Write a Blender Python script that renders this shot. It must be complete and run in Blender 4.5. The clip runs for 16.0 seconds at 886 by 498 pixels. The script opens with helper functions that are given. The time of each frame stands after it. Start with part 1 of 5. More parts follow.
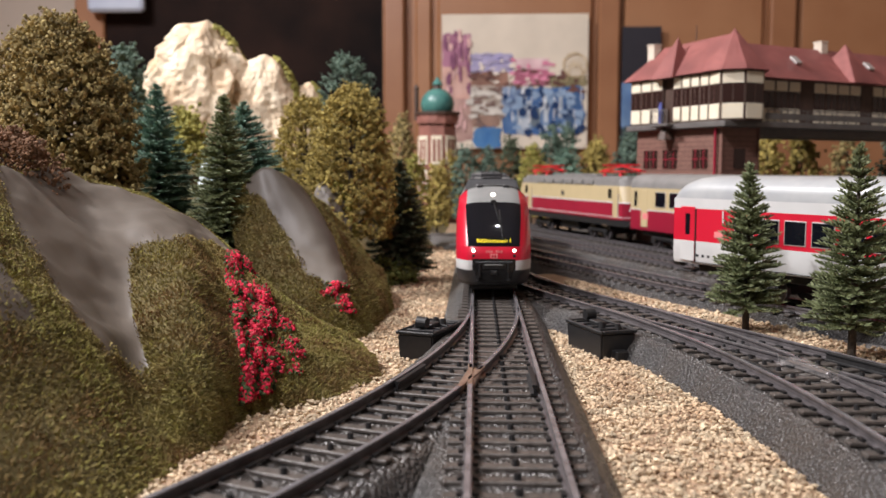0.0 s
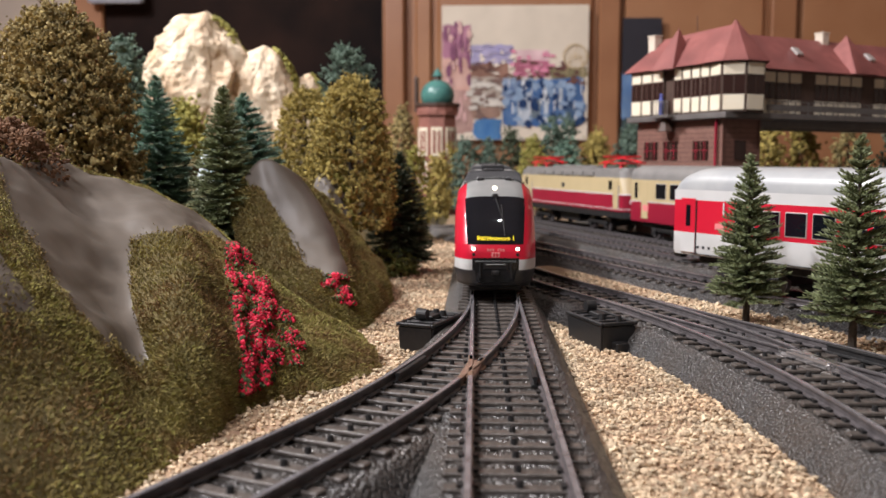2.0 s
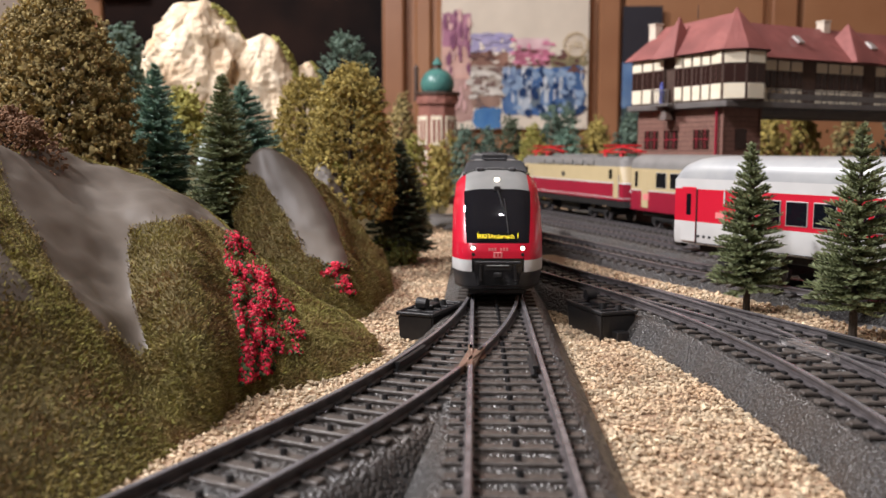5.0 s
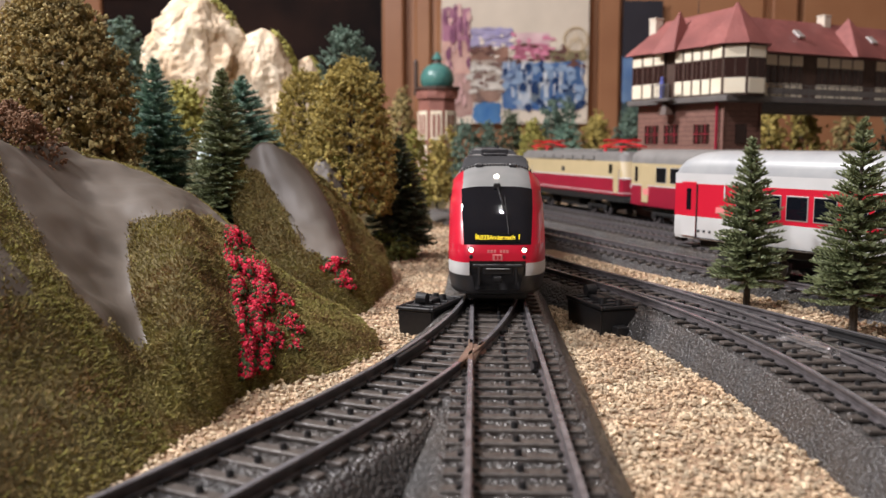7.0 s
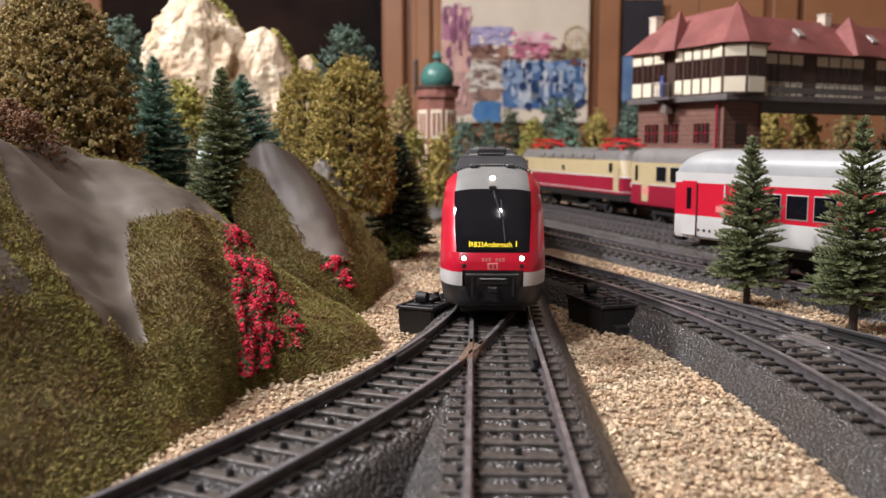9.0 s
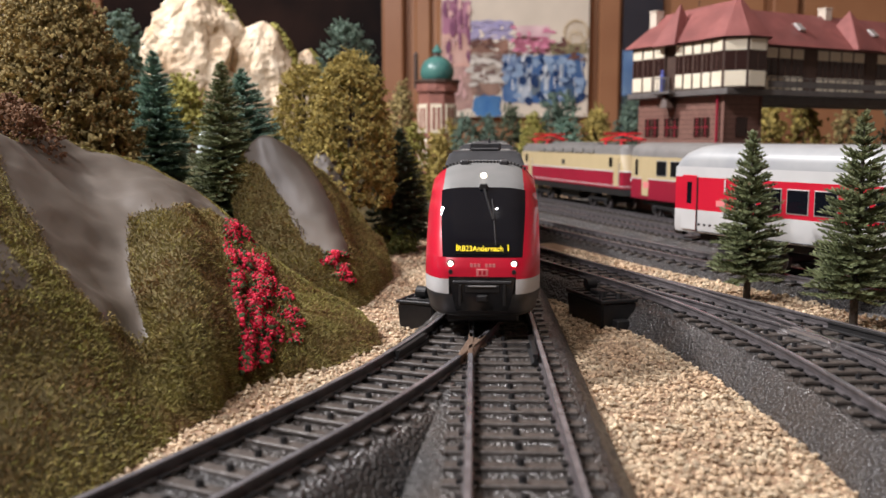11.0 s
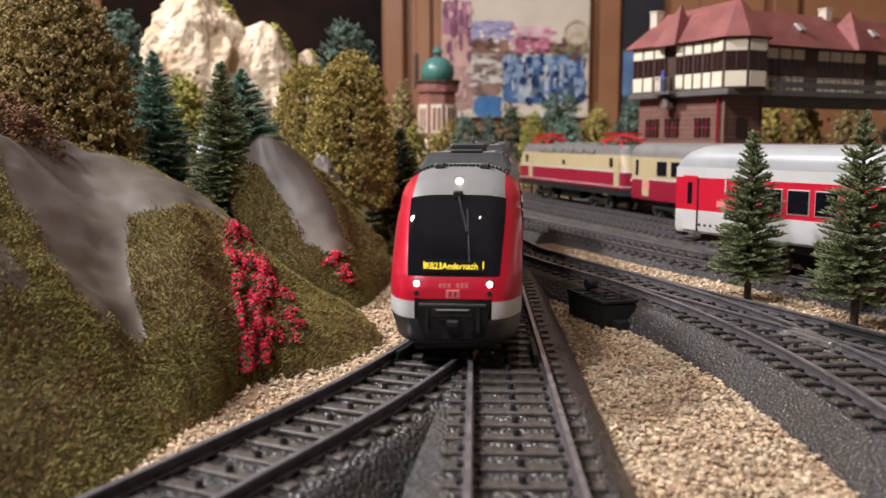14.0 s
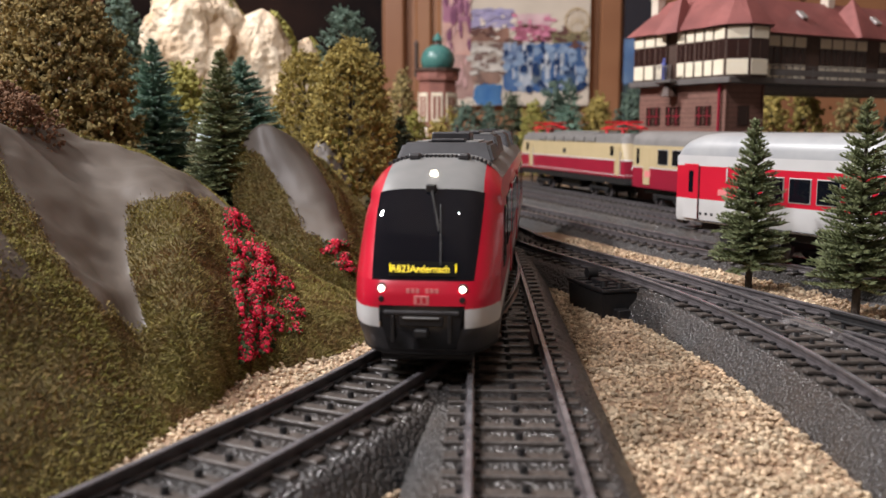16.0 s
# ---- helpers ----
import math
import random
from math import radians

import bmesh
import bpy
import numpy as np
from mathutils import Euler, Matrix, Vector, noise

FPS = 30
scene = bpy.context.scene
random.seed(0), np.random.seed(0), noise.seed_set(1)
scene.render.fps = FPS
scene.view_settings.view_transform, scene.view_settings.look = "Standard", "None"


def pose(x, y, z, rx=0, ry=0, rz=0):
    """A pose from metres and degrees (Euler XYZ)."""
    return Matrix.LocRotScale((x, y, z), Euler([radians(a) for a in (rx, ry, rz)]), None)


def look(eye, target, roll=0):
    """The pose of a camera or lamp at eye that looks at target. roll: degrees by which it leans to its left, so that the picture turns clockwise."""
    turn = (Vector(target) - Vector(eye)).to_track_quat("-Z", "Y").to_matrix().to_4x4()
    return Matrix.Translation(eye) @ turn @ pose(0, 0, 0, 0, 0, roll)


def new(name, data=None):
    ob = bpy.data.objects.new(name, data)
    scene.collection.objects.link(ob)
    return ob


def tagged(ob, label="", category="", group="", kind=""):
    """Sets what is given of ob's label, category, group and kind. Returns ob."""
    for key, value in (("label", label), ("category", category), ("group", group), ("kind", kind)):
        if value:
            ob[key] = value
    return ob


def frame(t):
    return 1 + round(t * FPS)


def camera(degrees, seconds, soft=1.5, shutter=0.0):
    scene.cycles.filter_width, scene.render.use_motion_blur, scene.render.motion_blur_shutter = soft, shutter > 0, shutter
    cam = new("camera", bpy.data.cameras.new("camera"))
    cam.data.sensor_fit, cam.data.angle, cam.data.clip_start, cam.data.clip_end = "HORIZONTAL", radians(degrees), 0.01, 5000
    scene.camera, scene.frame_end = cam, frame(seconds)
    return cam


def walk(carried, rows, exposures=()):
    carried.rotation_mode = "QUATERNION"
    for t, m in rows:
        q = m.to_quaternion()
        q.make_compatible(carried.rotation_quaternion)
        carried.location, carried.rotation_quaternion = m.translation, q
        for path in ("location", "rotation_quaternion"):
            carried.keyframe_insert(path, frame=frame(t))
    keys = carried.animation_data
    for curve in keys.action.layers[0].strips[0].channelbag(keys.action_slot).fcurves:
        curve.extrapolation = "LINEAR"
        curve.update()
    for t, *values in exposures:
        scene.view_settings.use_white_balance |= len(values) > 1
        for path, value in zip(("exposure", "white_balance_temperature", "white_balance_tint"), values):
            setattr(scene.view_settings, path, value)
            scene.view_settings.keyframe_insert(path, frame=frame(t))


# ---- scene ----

FOV = 53.96
cam = camera(FOV, 16.0, soft=1.5)
cam.data.dof.use_dof = True
cam.data.dof.focus_distance = 0.25
cam.data.dof.aperture_fstop = 26.0

# seconds, tilt down, turn left (degrees), slide x, y, z (millimetres)
PATH = [
    (0, 5.231, 2.157, 0, 0, 0), (0.5, 5.26, 2.15, 0, 0, 0), (1, 5.237, 2.151, 0, 0, 0),
    (1.5, 5.397, 2.153, 0, 0, 0), (2, 5.769, 2.159, -.06, .5, -.1), (2.5, 6.098, 2.14, -.1, .6, -.1),
    (3, 6.255, 2.154, -.11, 1.0, -.2), (3.5, 6.251, 2.149, -.14, 1.0, -.22), (4, 6.256, 2.151, -.12, .95, -.2),
    (6.5, 6.858, 2.13, -.2, 1.5, -.35), (7, 6.811, 2.131, -.2, 1.47, -.35), (7.5, 6.805, 2.138, -.17, 1.4, -.3),
    (8, 6.804, 2.137, -.18, 1.45, -.33), (8.5, 6.897, 2.14, -.18, 1.49, -.27), (9, 6.888, 2.137, -.19, 1.46, -.27),
    (11.5, 7.297, 2.125, -.28, 1.8, -.3), (12, 7.292, 2.134, -.23, 1.75, -.28), (12.5, 7.365, 2.15, -.17, 1.89, -.31),
    (13, 7.351, 2.152, -.18, 1.95, -.35), (13.5, 7.311, 2.147, -.23, 2.2, -.35), (14, 7.227, 2.153, -.21, 2.15, -.34),
    (14.5, 7.119, 2.155, -.2, 2.2, -.34), (15, 7.154, 2.15, -.22, 2.24, -.3), (15.5, 7.349, 2.158, -.22, 2.3, -.35),
    (16, 7.973, 2.168, -.27, 3.0, -.45)]
EYE_Z = 60.5
walk(cam, [(t, pose(dx * .001, dy * .001, (EYE_Z + dz) * .001, 90 - tilt, 0, turn)) for t, tilt, turn, dx, dy, dz in PATH],
     exposures=[(0, .04), (4, .04), (9, .0), (12.5, -.03), (16, -.10)])

# ---- light: the room's ceiling lamp, up on the left, and its bounce from the walls ----
world = bpy.data.worlds.new("room_air")
scene.world = world
world.use_nodes = True
world.node_tree.nodes["Background"].inputs[0].default_value = (1.0, 0.95, 0.95, 1)
world.node_tree.nodes["Background"].inputs[1].default_value = 0.36


def lamp(name, at, target, power, size, colour):
    d = bpy.data.lights.new(name, "AREA")
    d.shape, d.size, d.energy, d.color = "DISK", size, power, colour
    ob = new(name, d)
    ob.matrix_world = look(at, target)
    return ob


lamp("ceiling_lamp", (-0.74, 0.50, 0.84), (0, 0.36, 0), 19, 0.10, (1.0, 0.965, 0.975))
# added fill with no known source, front left, to lift the hill and trees
lamp("front_fill", (-0.62, -0.52, 1.10), (-0.2, 0.4, 0), 17.0, 0.22, (1.0, 0.96, 1.0))
lamp("ceiling_spot", (0.06, 0.10, 1.30), (0.05, 0.3, 0), 2.6, 0.016, (1.0, 0.97, 0.95))

# ---- materials ----
def mk(name, c1, c2=None, scale=300.0, rough=0.6, metal=0.0, bump=0.0, bscale=None, detail=4.0, island=0.0, pieces=0.0,
       c3=None, s3=40.0, spec=0.5, coat=0.0, voro=0.0, emit=None, power=0.0):
    m = bpy.data.materials.new(name)
    m.use_nodes = True
    nt = m.node_tree
    N, L = nt.nodes, nt.links
    b = N["Principled BSDF"]
    b.inputs["Roughness"].default_value, b.inputs["Metallic"].default_value = rough, metal
    b.inputs["Specular IOR Level"].default_value = spec
    b.inputs["Coat Weight"].default_value = coat
    b.inputs["Base Color"].default_value = (*c1, 1)
    tc = N.new("ShaderNodeTexCoord")
    out = None
    if c2 is not None:
        nz = N.new("ShaderNodeTexNoise")
        nz.inputs["Scale"].default_value, nz.inputs["Detail"].default_value = scale, detail
        L.new(tc.outputs["Object"], nz.inputs["Vector"])
        ramp = N.new("ShaderNodeValToRGB")
        ramp.color_ramp.elements[0].position, ramp.color_ramp.elements[1].position = 0.32, 0.68
        ramp.color_ramp.elements[0].color, ramp.color_ramp.elements[1].color = (*c1, 1), (*c2, 1)
        L.new(nz.outputs["Fac"], ramp.inputs["Fac"])
        out = ramp.outputs["Color"]
        if c3 is not None:
            nb = N.new("ShaderNodeTexNoise")
            nb.inputs["Scale"].default_value, nb.inputs["Detail"].default_value = s3, 3.0
            L.new(tc.outputs["Object"], nb.inputs["Vector"])
            r2 = N.new("ShaderNodeValToRGB")
            r2.color_ramp.elements[0].position, r2.color_ramp.elements[1].position = 0.42, 0.66
            L.new(nb.outputs["Fac"], r2.inputs["Fac"])
            mx = N.new("ShaderNodeMix")
            mx.data_type = "RGBA"
            L.new(r2.outputs["Color"], mx.inputs[0])
            L.new(out, mx.inputs[6])
            mx.inputs[7].default_value = (*c3, 1)
            out = mx.outputs[2]
    if island or pieces:
        if island:
            src = N.new("ShaderNodeNewGeometry").outputs["Random Per Island"]
            amount = island
        else:
            src = N.new("ShaderNodeObjectInfo").outputs["Random"]
            amount = pieces
        mr = N.new("ShaderNodeMapRange")
        mr.inputs["To Min"].default_value, mr.inputs["To Max"].default_value = 1 - amount, 1 + amount
        L.new(src, mr.inputs["Value"])
        hs = N.new("ShaderNodeHueSaturation")
        L.new(mr.outputs["Result"], hs.inputs["Value"])
        if out is not None:
            L.new(out, hs.inputs["Color"])
        else:
            hs.inputs["Color"].default_value = (*c1, 1)
        out = hs.outputs["Color"]
    if out is not None:
        L.new(out, b.inputs["Base Color"])
    if bump:
        bp = N.new("ShaderNodeBump")
        bp.inputs["Strength"].default_value, bp.inputs["Distance"].default_value = min(1.0, bump), 0.001 * max(1.0, bump)
        if voro:
            tx = N.new("ShaderNodeTexVoronoi")
            tx.inputs["Scale"].default_value = voro
            L.new(tc.outputs["Object"], tx.inputs["Vector"])
            L.new(tx.outputs["Distance"], bp.inputs["Height"])
            bp.invert = True
        else:
            tx = N.new("ShaderNodeTexNoise")
            tx.inputs["Scale"].default_value, tx.inputs["Detail"].default_value = bscale or scale, 5.0
            L.new(tc.outputs["Object"], tx.inputs["Vector"])
            L.new(tx.outputs["Fac"], bp.inputs["Height"])
        L.new(bp.outputs["Normal"], b.inputs["Normal"])
    if emit:
        b.inputs["Emission Color"].default_value = (*emit, 1)
        b.inputs["Emission Strength"].default_value = power
    return m


M = {}
M["sand"] = mk("beige_scatter", (.24, .15, .09), (.46, .33, .21), 900, .8, bump=.6, bscale=900, c3=(.30, .19, .12), s3=60)
M["grain"] = mk("beige_grains", (.42, .30, .19), (.70, .585, .41), 420, .8, island=.42, bump=.6, bscale=2200, c3=(.50, .355, .225), s3=60)
M["roadbed"] = mk("grey_roadbed", (.030, .029, .030), (.078, .075, .072), 900, .34, bump=.9, voro=1100, c3=(.060, .052, .046), s3=40, spec=.65)
M["yard"] = mk("grey_ballast", (.085, .080, .078), (.155, .147, .140), 900, .55, bump=.8, voro=900, c3=(.10, .092, .088), s3=30)
M["sleeper"] = mk("dark_plastic_sleeper", (.055, .046, .040), (.100, .086, .076), 700, .40, bump=.25, bscale=1500, pieces=.18)
M["rail"] = mk("browned_rail", (.075, .068, .070), (.135, .122, .125), 400, .30, .25)
M["railtop"] = mk("polished_rail_head", (.36, .35, .37), (.20, .19, .20), 260, .26, .55)
M["steel"] = mk("bright_steel", (.62, .60, .60), (.50, .48, .48), 300, .16, .9)
M["copper"] = mk("coppery_frog", (.22, .14, .10), (.40, .29, .22), 400, .35, .5)
M["black"] = mk("black_plastic", (.008, .008, .009), (.016, .015, .015), 500, .5, bump=.1, bscale=2500)
M["red"] = mk("traffic_red_paint", (.56, .010, .034), (.50, .008, .030), 60, .28, coat=.2)
M["grey_roof"] = mk("grey_roof_plastic", (.20, .205, .20), (.23, .23, .225), 200, .42)
M["dark_grey"] = mk("dark_grey_plastic", (.030, .030, .033), (.044, .044, .048), 300, .42)
M["band"] = mk("light_grey_paint", (.55, .55, .54), (.62, .62, .61), 100, .35)
M["gloss_black"] = mk("gloss_black_plastic", (.006, .006, .007), (.010, .010, .011), 300, .22)
M["water"] = mk("pale_blue_water", (.38, .48, .55), (.62, .68, .70), 160, .25, bump=.5, bscale=300)
M["glass"] = mk("dark_glass", (.005, .006, .009), None, rough=.03, spec=.45)
M["lampw"] = mk("lit_headlamp", (.9, .85, .75), None, rough=.3, emit=(1, .86, .66), power=9)
M["led"] = mk("amber_led", (.25, .2, .01), None, rough=.5, emit=(1, .74, .02), power=1.5)
M["ledoff"] = mk("display_black", (.006, .006, .005), None, rough=.7, spec=.05)
M["faint"] = mk("pale_red_lettering", (.70, .22, .22), None, rough=.4)
M["white"] = mk("white_paint", (.52, .52, .51), (.58, .58, .57), 80, .35)
M["coach_roof"] = mk("silver_grey_roof", (.33, .34, .35), (.39, .40, .40), 120, .38)
M["coach_red"] = mk("coach_red_paint", (.56, .014, .036), (.51, .012, .032), 70, .30)
M["cream"] = mk("cream_paint", (.50, .40, .23), (.46, .37, .21), 70, .38)
M["wine"] = mk("wine_red_paint", (.30, .012, .035), (.26, .010, .03), 70, .35)
M["roof_grey2"] = mk("dull_grey_roof", (.18, .172, .165), (.225, .215, .205), 120, .5)
M["panto"] = mk("red_pantograph_paint", (.55, .02, .03), None, rough=.45)
M["frame_metal"] = mk("aluminium_window_frame", (.60, .58, .56), None, rough=.35, metal=.6)
M["rock"] = mk("grey_brown_rock", (.120, .102, .086), (.160, .138, .118), 55, .46, bump=.12, bscale=110, c3=(.098, .080, .064), s3=18, spec=.4)
M["palerock"] = mk("pale_plaster_rock", (.64, .50, .345), (.82, .72, .56), 90, .85, bump=2.2, bscale=190, c3=(.50, .345, .21), s3=34)
M["moss"] = mk("moss_ground", (.11, .085, .030), (.18, .14, .052), 350, .95, bump=.9, bscale=1200, c3=(.080, .062, .022), s3=30)
M["mosstuft"] = mk("moss_fibres", (.185, .15, .048), (.34, .28, .095), 60, .9, island=.5, c3=(.19, .11, .04), s3=70)
M["mossgreen"] = mk("green_flock", (.13, .17, .045), (.20, .22, .07), 300, .95, island=.4)
M["brownbush"] = mk("brown_lichen", (.16, .085, .045), (.26, .15, .09), 500, .95, island=.35)
M["flower"] = mk("crimson_flock", (.44, .005, .030), (.62, .020, .060), 400, .8, island=.45)
M["flowerleaf"] = mk("dark_flock_leaf", (.035, .055, .02), (.07, .09, .03), 400, .9, island=.4)
M["olive"] = mk("olive_flock", (.27, .205, .050), (.45, .36, .11), 200, .92, island=.5, bump=.6, bscale=1800)
M["darkolive"] = mk("brown_green_flock", (.19, .145, .055), (.41, .325, .135), 200, .92, island=.55, bump=.6, bscale=1800)
M["bluegreen"] = mk("blue_green_flock", (.070, .115, .085), (.135, .19, .145), 200, .92, island=.4)
M["fir"] = mk("fir_plastic", (.115, .140, .062), (.20, .225, .11), 250, .6, island=.4)
M["firblue"] = mk("bluish_fir_plastic", (.085, .160, .118), (.18, .29, .215), 250, .65, island=.4)
M["firbrown"] = mk("dark_fir_plastic", (.042, .055, .030), (.075, .098, .052), 250, .7, island=.4)
M["yellowgreen"] = mk("yellow_green_flock", (.23, .22, .05), (.36, .33, .09), 200, .92, island=.4)
M["trunk"] = mk("dark_trunk_plastic", (.03, .022, .016), (.05, .038, .028), 600, .7, bump=.4, bscale=1500)
M["wood"] = mk("brown_wood_panel", (.30, .135, .062), (.36, .175, .085), 9, .45, bump=.05, bscale=30)
M["woodtrim"] = mk("brown_wood_moulding", (.33, .155, .075), (.28, .125, .06), 12, .4)
M["wallpaint"] = mk("warm_wall_paint", (.55, .47, .40), (.60, .52, .45), 4, .9)
M["dark"] = mk("dark_panel", (.006, .004, .004), (.024, .012, .009), 9, .75, spec=.1)
M["rooftile"] = mk("red_brown_tiles", (.22, .066, .060), (.31, .10, .088), 160, .6, bump=.6, bscale=700, c3=(.18, .055, .05), s3=40)
M["timber"] = mk("dark_brown_timber", (.055, .030, .022), (.08, .045, .032), 300, .6)
M["infill"] = mk("cream_infill", (.74, .66, .50), (.78, .71, .56), 120, .7)
M["brick"] = mk("brown_brick_plastic", (.14, .068, .052), (.19, .095, .072), 400, .65, pieces=.2)
M["chimney"] = mk("pale_chimney", (.60, .52, .42), (.66, .58, .48), 200, .7)
M["pane"] = mk("dim_window", (.03, .014, .012), None, rough=.15)
M["teal"] = mk("verdigris_dome", (.05, .16, .15), (.08, .22, .19), 120, .35)
M["pinkwall"] = mk("reddish_tower_wall", (.24, .095, .075), (.30, .125, .095), 120, .6)
M["greybar"] = mk("grey_plastic_beam", (.10, .09, .085), (.13, .12, .115), 200, .55)

# ---- building helpers: lengths in millimetres ----
S = .001


def finish(name, me, material, parent, label="", smooth=None):
    mats = material if isinstance(material, (list, tuple)) else [material]
    for m in mats:
        me.materials.append(M[m] if isinstance(m, str) else m)
    if smooth is not None:
        me.shade_smooth()
        if smooth:
            me.set_sharp_from_angle(angle=radians(smooth))
    ob = new(name, me)
    if parent is not None:
        ob.parent = parent
    if label:
        ob["label"] = label
    return ob


def part(name, bm, material, parent, label="", smooth=None):
    """One mesh object from a bmesh in millimetres, under a thing or a part."""
    me = bpy.data.meshes.new(name)
    bmesh.ops.scale(bm, vec=(S, S, S), verts=bm.verts)
    bmesh.ops.recalc_face_normals(bm, faces=bm.faces)
    bm.to_mesh(me)
    bm.free()
    return finish(name, me, material, parent, label, smooth)


def raw(name, verts, faces, material, parent, label="", smooth=None):
    me = bpy.data.meshes.new(name)
    me.from_pydata((np.asarray(verts, float) * S).tolist(), [], faces)
    me.update()
    return finish(name, me, material, parent, label, smooth)


def thing(name, label, category, at=(0, 0, 0), turn=0, group="", kind=""):
    ob = new(name)
    ob.empty_display_size = .01
    ob.matrix_world = pose(at[0] * S, at[1] * S, at[2] * S, 0, 0, turn)
    return tagged(ob, label, category, group, kind)


def box(bm, x0, x1, y0, y1, z0, z1, bevel=0.0, m=None, seg=1):
    r = bmesh.ops.create_cube(bm, size=1)
    vs = r["verts"]
    bmesh.ops.scale(bm, vec=(abs(x1 - x0), abs(y1 - y0), abs(z1 - z0)), verts=vs)
    bmesh.ops.translate(bm, vec=((x0 + x1) / 2, (y0 + y1) / 2, (z0 + z1) / 2), verts=vs)
    if m is not None:
        bmesh.ops.transform(bm, matrix=m, verts=vs)
    if bevel:
        es = list({e for v in vs for e in v.link_edges})
        bmesh.ops.bevel(bm, geom=es, offset=bevel, segments=seg, affect="EDGES", clamp_overlap=True)
    return bm


def bx(*a, **k):
    return box(bmesh.new(), *a, **k)


def cyl(bm, r1, r2, h, m=None, seg=14):
    r = bmesh.ops.create_cone(bm, cap_ends=True, segments=seg, radius1=r1, radius2=max(r2, .001), depth=h)
    bmesh.ops.translate(bm, vec=(0, 0, h / 2), verts=r["verts"])
    if m is not None:
        bmesh.ops.transform(bm, matrix=m, verts=r["verts"])
    return bm


def at(x, y, z, rx=0, ry=0, rz=0):
    return pose(x, y, z, rx, ry, rz)


def sweep(profile, path, close=True):
    """Verts and faces of a cross-section (offset right of travel, height) carried along a path of (x, y, heading)."""
    v, f, n = [], [], len(profile)
    for x, y, a in path:
        rx, ry = -math.cos(a), -math.sin(a)
        for o, z in profile:
            v.append((x - rx * o, y - ry * o, z))
    for i in range(len(path) - 1):
        for j in range(n if close else n - 1):
            k = (j + 1) % n
            f.append((i * n + j, i * n + k, (i + 1) * n + k, (i + 1) * n + j))
    if close:
        f.append(tuple(range(n))[::-1])
        f.append(tuple(range((len(path) - 1) * n, len(path) * n)))
    return v, f

# ---- room and baseboard ----


def slab(name, x0, x1, y0, y1, z0, z1, material, label, category, bevel=0.0):
    ob = part(name, bx(x0, x1, y0, y1, z0, z1, bevel=bevel), material, None)
    return tagged(ob, label, category, kind="structure")


slab("floor", -2400, 2400, -1800, 1700, -930, -900, "woodtrim", "brown wooden floor of the room", "floor")
slab("ceiling", -2400, 2400, -1800, 1700, 1500, 1530, "wallpaint", "plain pale painted room ceiling", "ceiling")
slab("wall_west", -2430, -2400, -1800, 1700, -900, 1500, "wallpaint", "plain warm painted room wall", "wall")
slab("wall_east", 2400, 2430, -1800, 1700, -900, 1500, "wallpaint", "plain warm painted room wall", "wall")
slab("wall_south", -2400, 2400, -1830, -1800, -900, 1500, "wallpaint", "plain warm painted room wall", "wall")
slab("wall_north", -2400, 2400, 1640, 1670, -900, 1500, "wallpaint", "plain warm painted room wall", "wall")


def ground_mesh():
    xs = np.r_[np.linspace(-900, -160, 24), np.linspace(-150, 200, 120), np.linspace(210, 1000, 24)]
    ys = np.r_[np.linspace(-250, 90, 20), np.linspace(95, 620, 150), np.linspace(630, 1400, 50)]
    v = []
    for y in ys:
        for x in xs:
            z = .5 * noise.noise((x * .06, y * .06, 1.0)) + .35 * noise.noise((x * .35, y * .35, 3.0)) - .2
            v.append((x, y, z))
    n = len(xs)
    f = [(j * n + i, j * n + i + 1, (j + 1) * n + i + 1, (j + 1) * n + i) for j in range(len(ys) - 1) for i in range(n - 1)]
    return v, f


gv, gf = ground_mesh()
ground = tagged(raw("ground", gv, gf, "sand", None, smooth=60), "beige granulate scattered over the layout baseboard", "ground", kind="structure")
slab("baseboard", -900, 1000, -250, 1400, -40, -3, "woodtrim", "wooden baseboard under the model landscape", "baseboard")

# ---- track geometry: toe of the near turnout at (X0, YT), headings toward the camera ----
X0, YT, RAD, LEN, BEND = 7.2, 328.3, 437.5, 188.3, radians(24.3)
RZ = 10.5


def straight_run(x, y, a, length, step=6.0):
    n = max(2, int(length / step) + 1)
    return [(x + math.sin(a) * length * i / (n - 1), y - math.cos(a) * length * i / (n - 1), a) for i in range(n)]


def arc_run(x, y, a, radius, bend, step=5.0):
    """bend > 0 swings toward +x."""
    n = max(3, int(abs(bend) * radius / step) + 1)
    s = 1 if bend > 0 else -1
    out = []
    for i in range(n):
        b = a + bend * i / (n - 1)
        out.append((x + s * radius * (math.cos(a) - math.cos(b)), y + s * radius * (-math.sin(b) + math.sin(a)), b))
    return out


def path_length(path):
    return sum(math.dist(p[:2], q[:2]) for p, q in zip(path, path[1:]))


def along(path, d):
    for p, q in zip(path, path[1:]):
        l = math.dist(p[:2], q[:2])
        if d <= l + 1e-6:
            k = d / l
            return tuple(p[i] + (q[i] - p[i]) * k for i in range(3))
        d -= l
    return path[-1]


def clip_path(path, d0, d1, step=4.0):
    n = max(2, int((d1 - d0) / step) + 1)
    return [along(path, d0 + (d1 - d0) * i / (n - 1)) for i in range(n)]


TRACKS = []


BED = [(-20, -1), (-19.6, 1.0), (-15.2, 6.6), (-13.6, 7.4), (13.6, 7.4), (15.2, 6.6), (19.6, 1.0), (20, -1)]


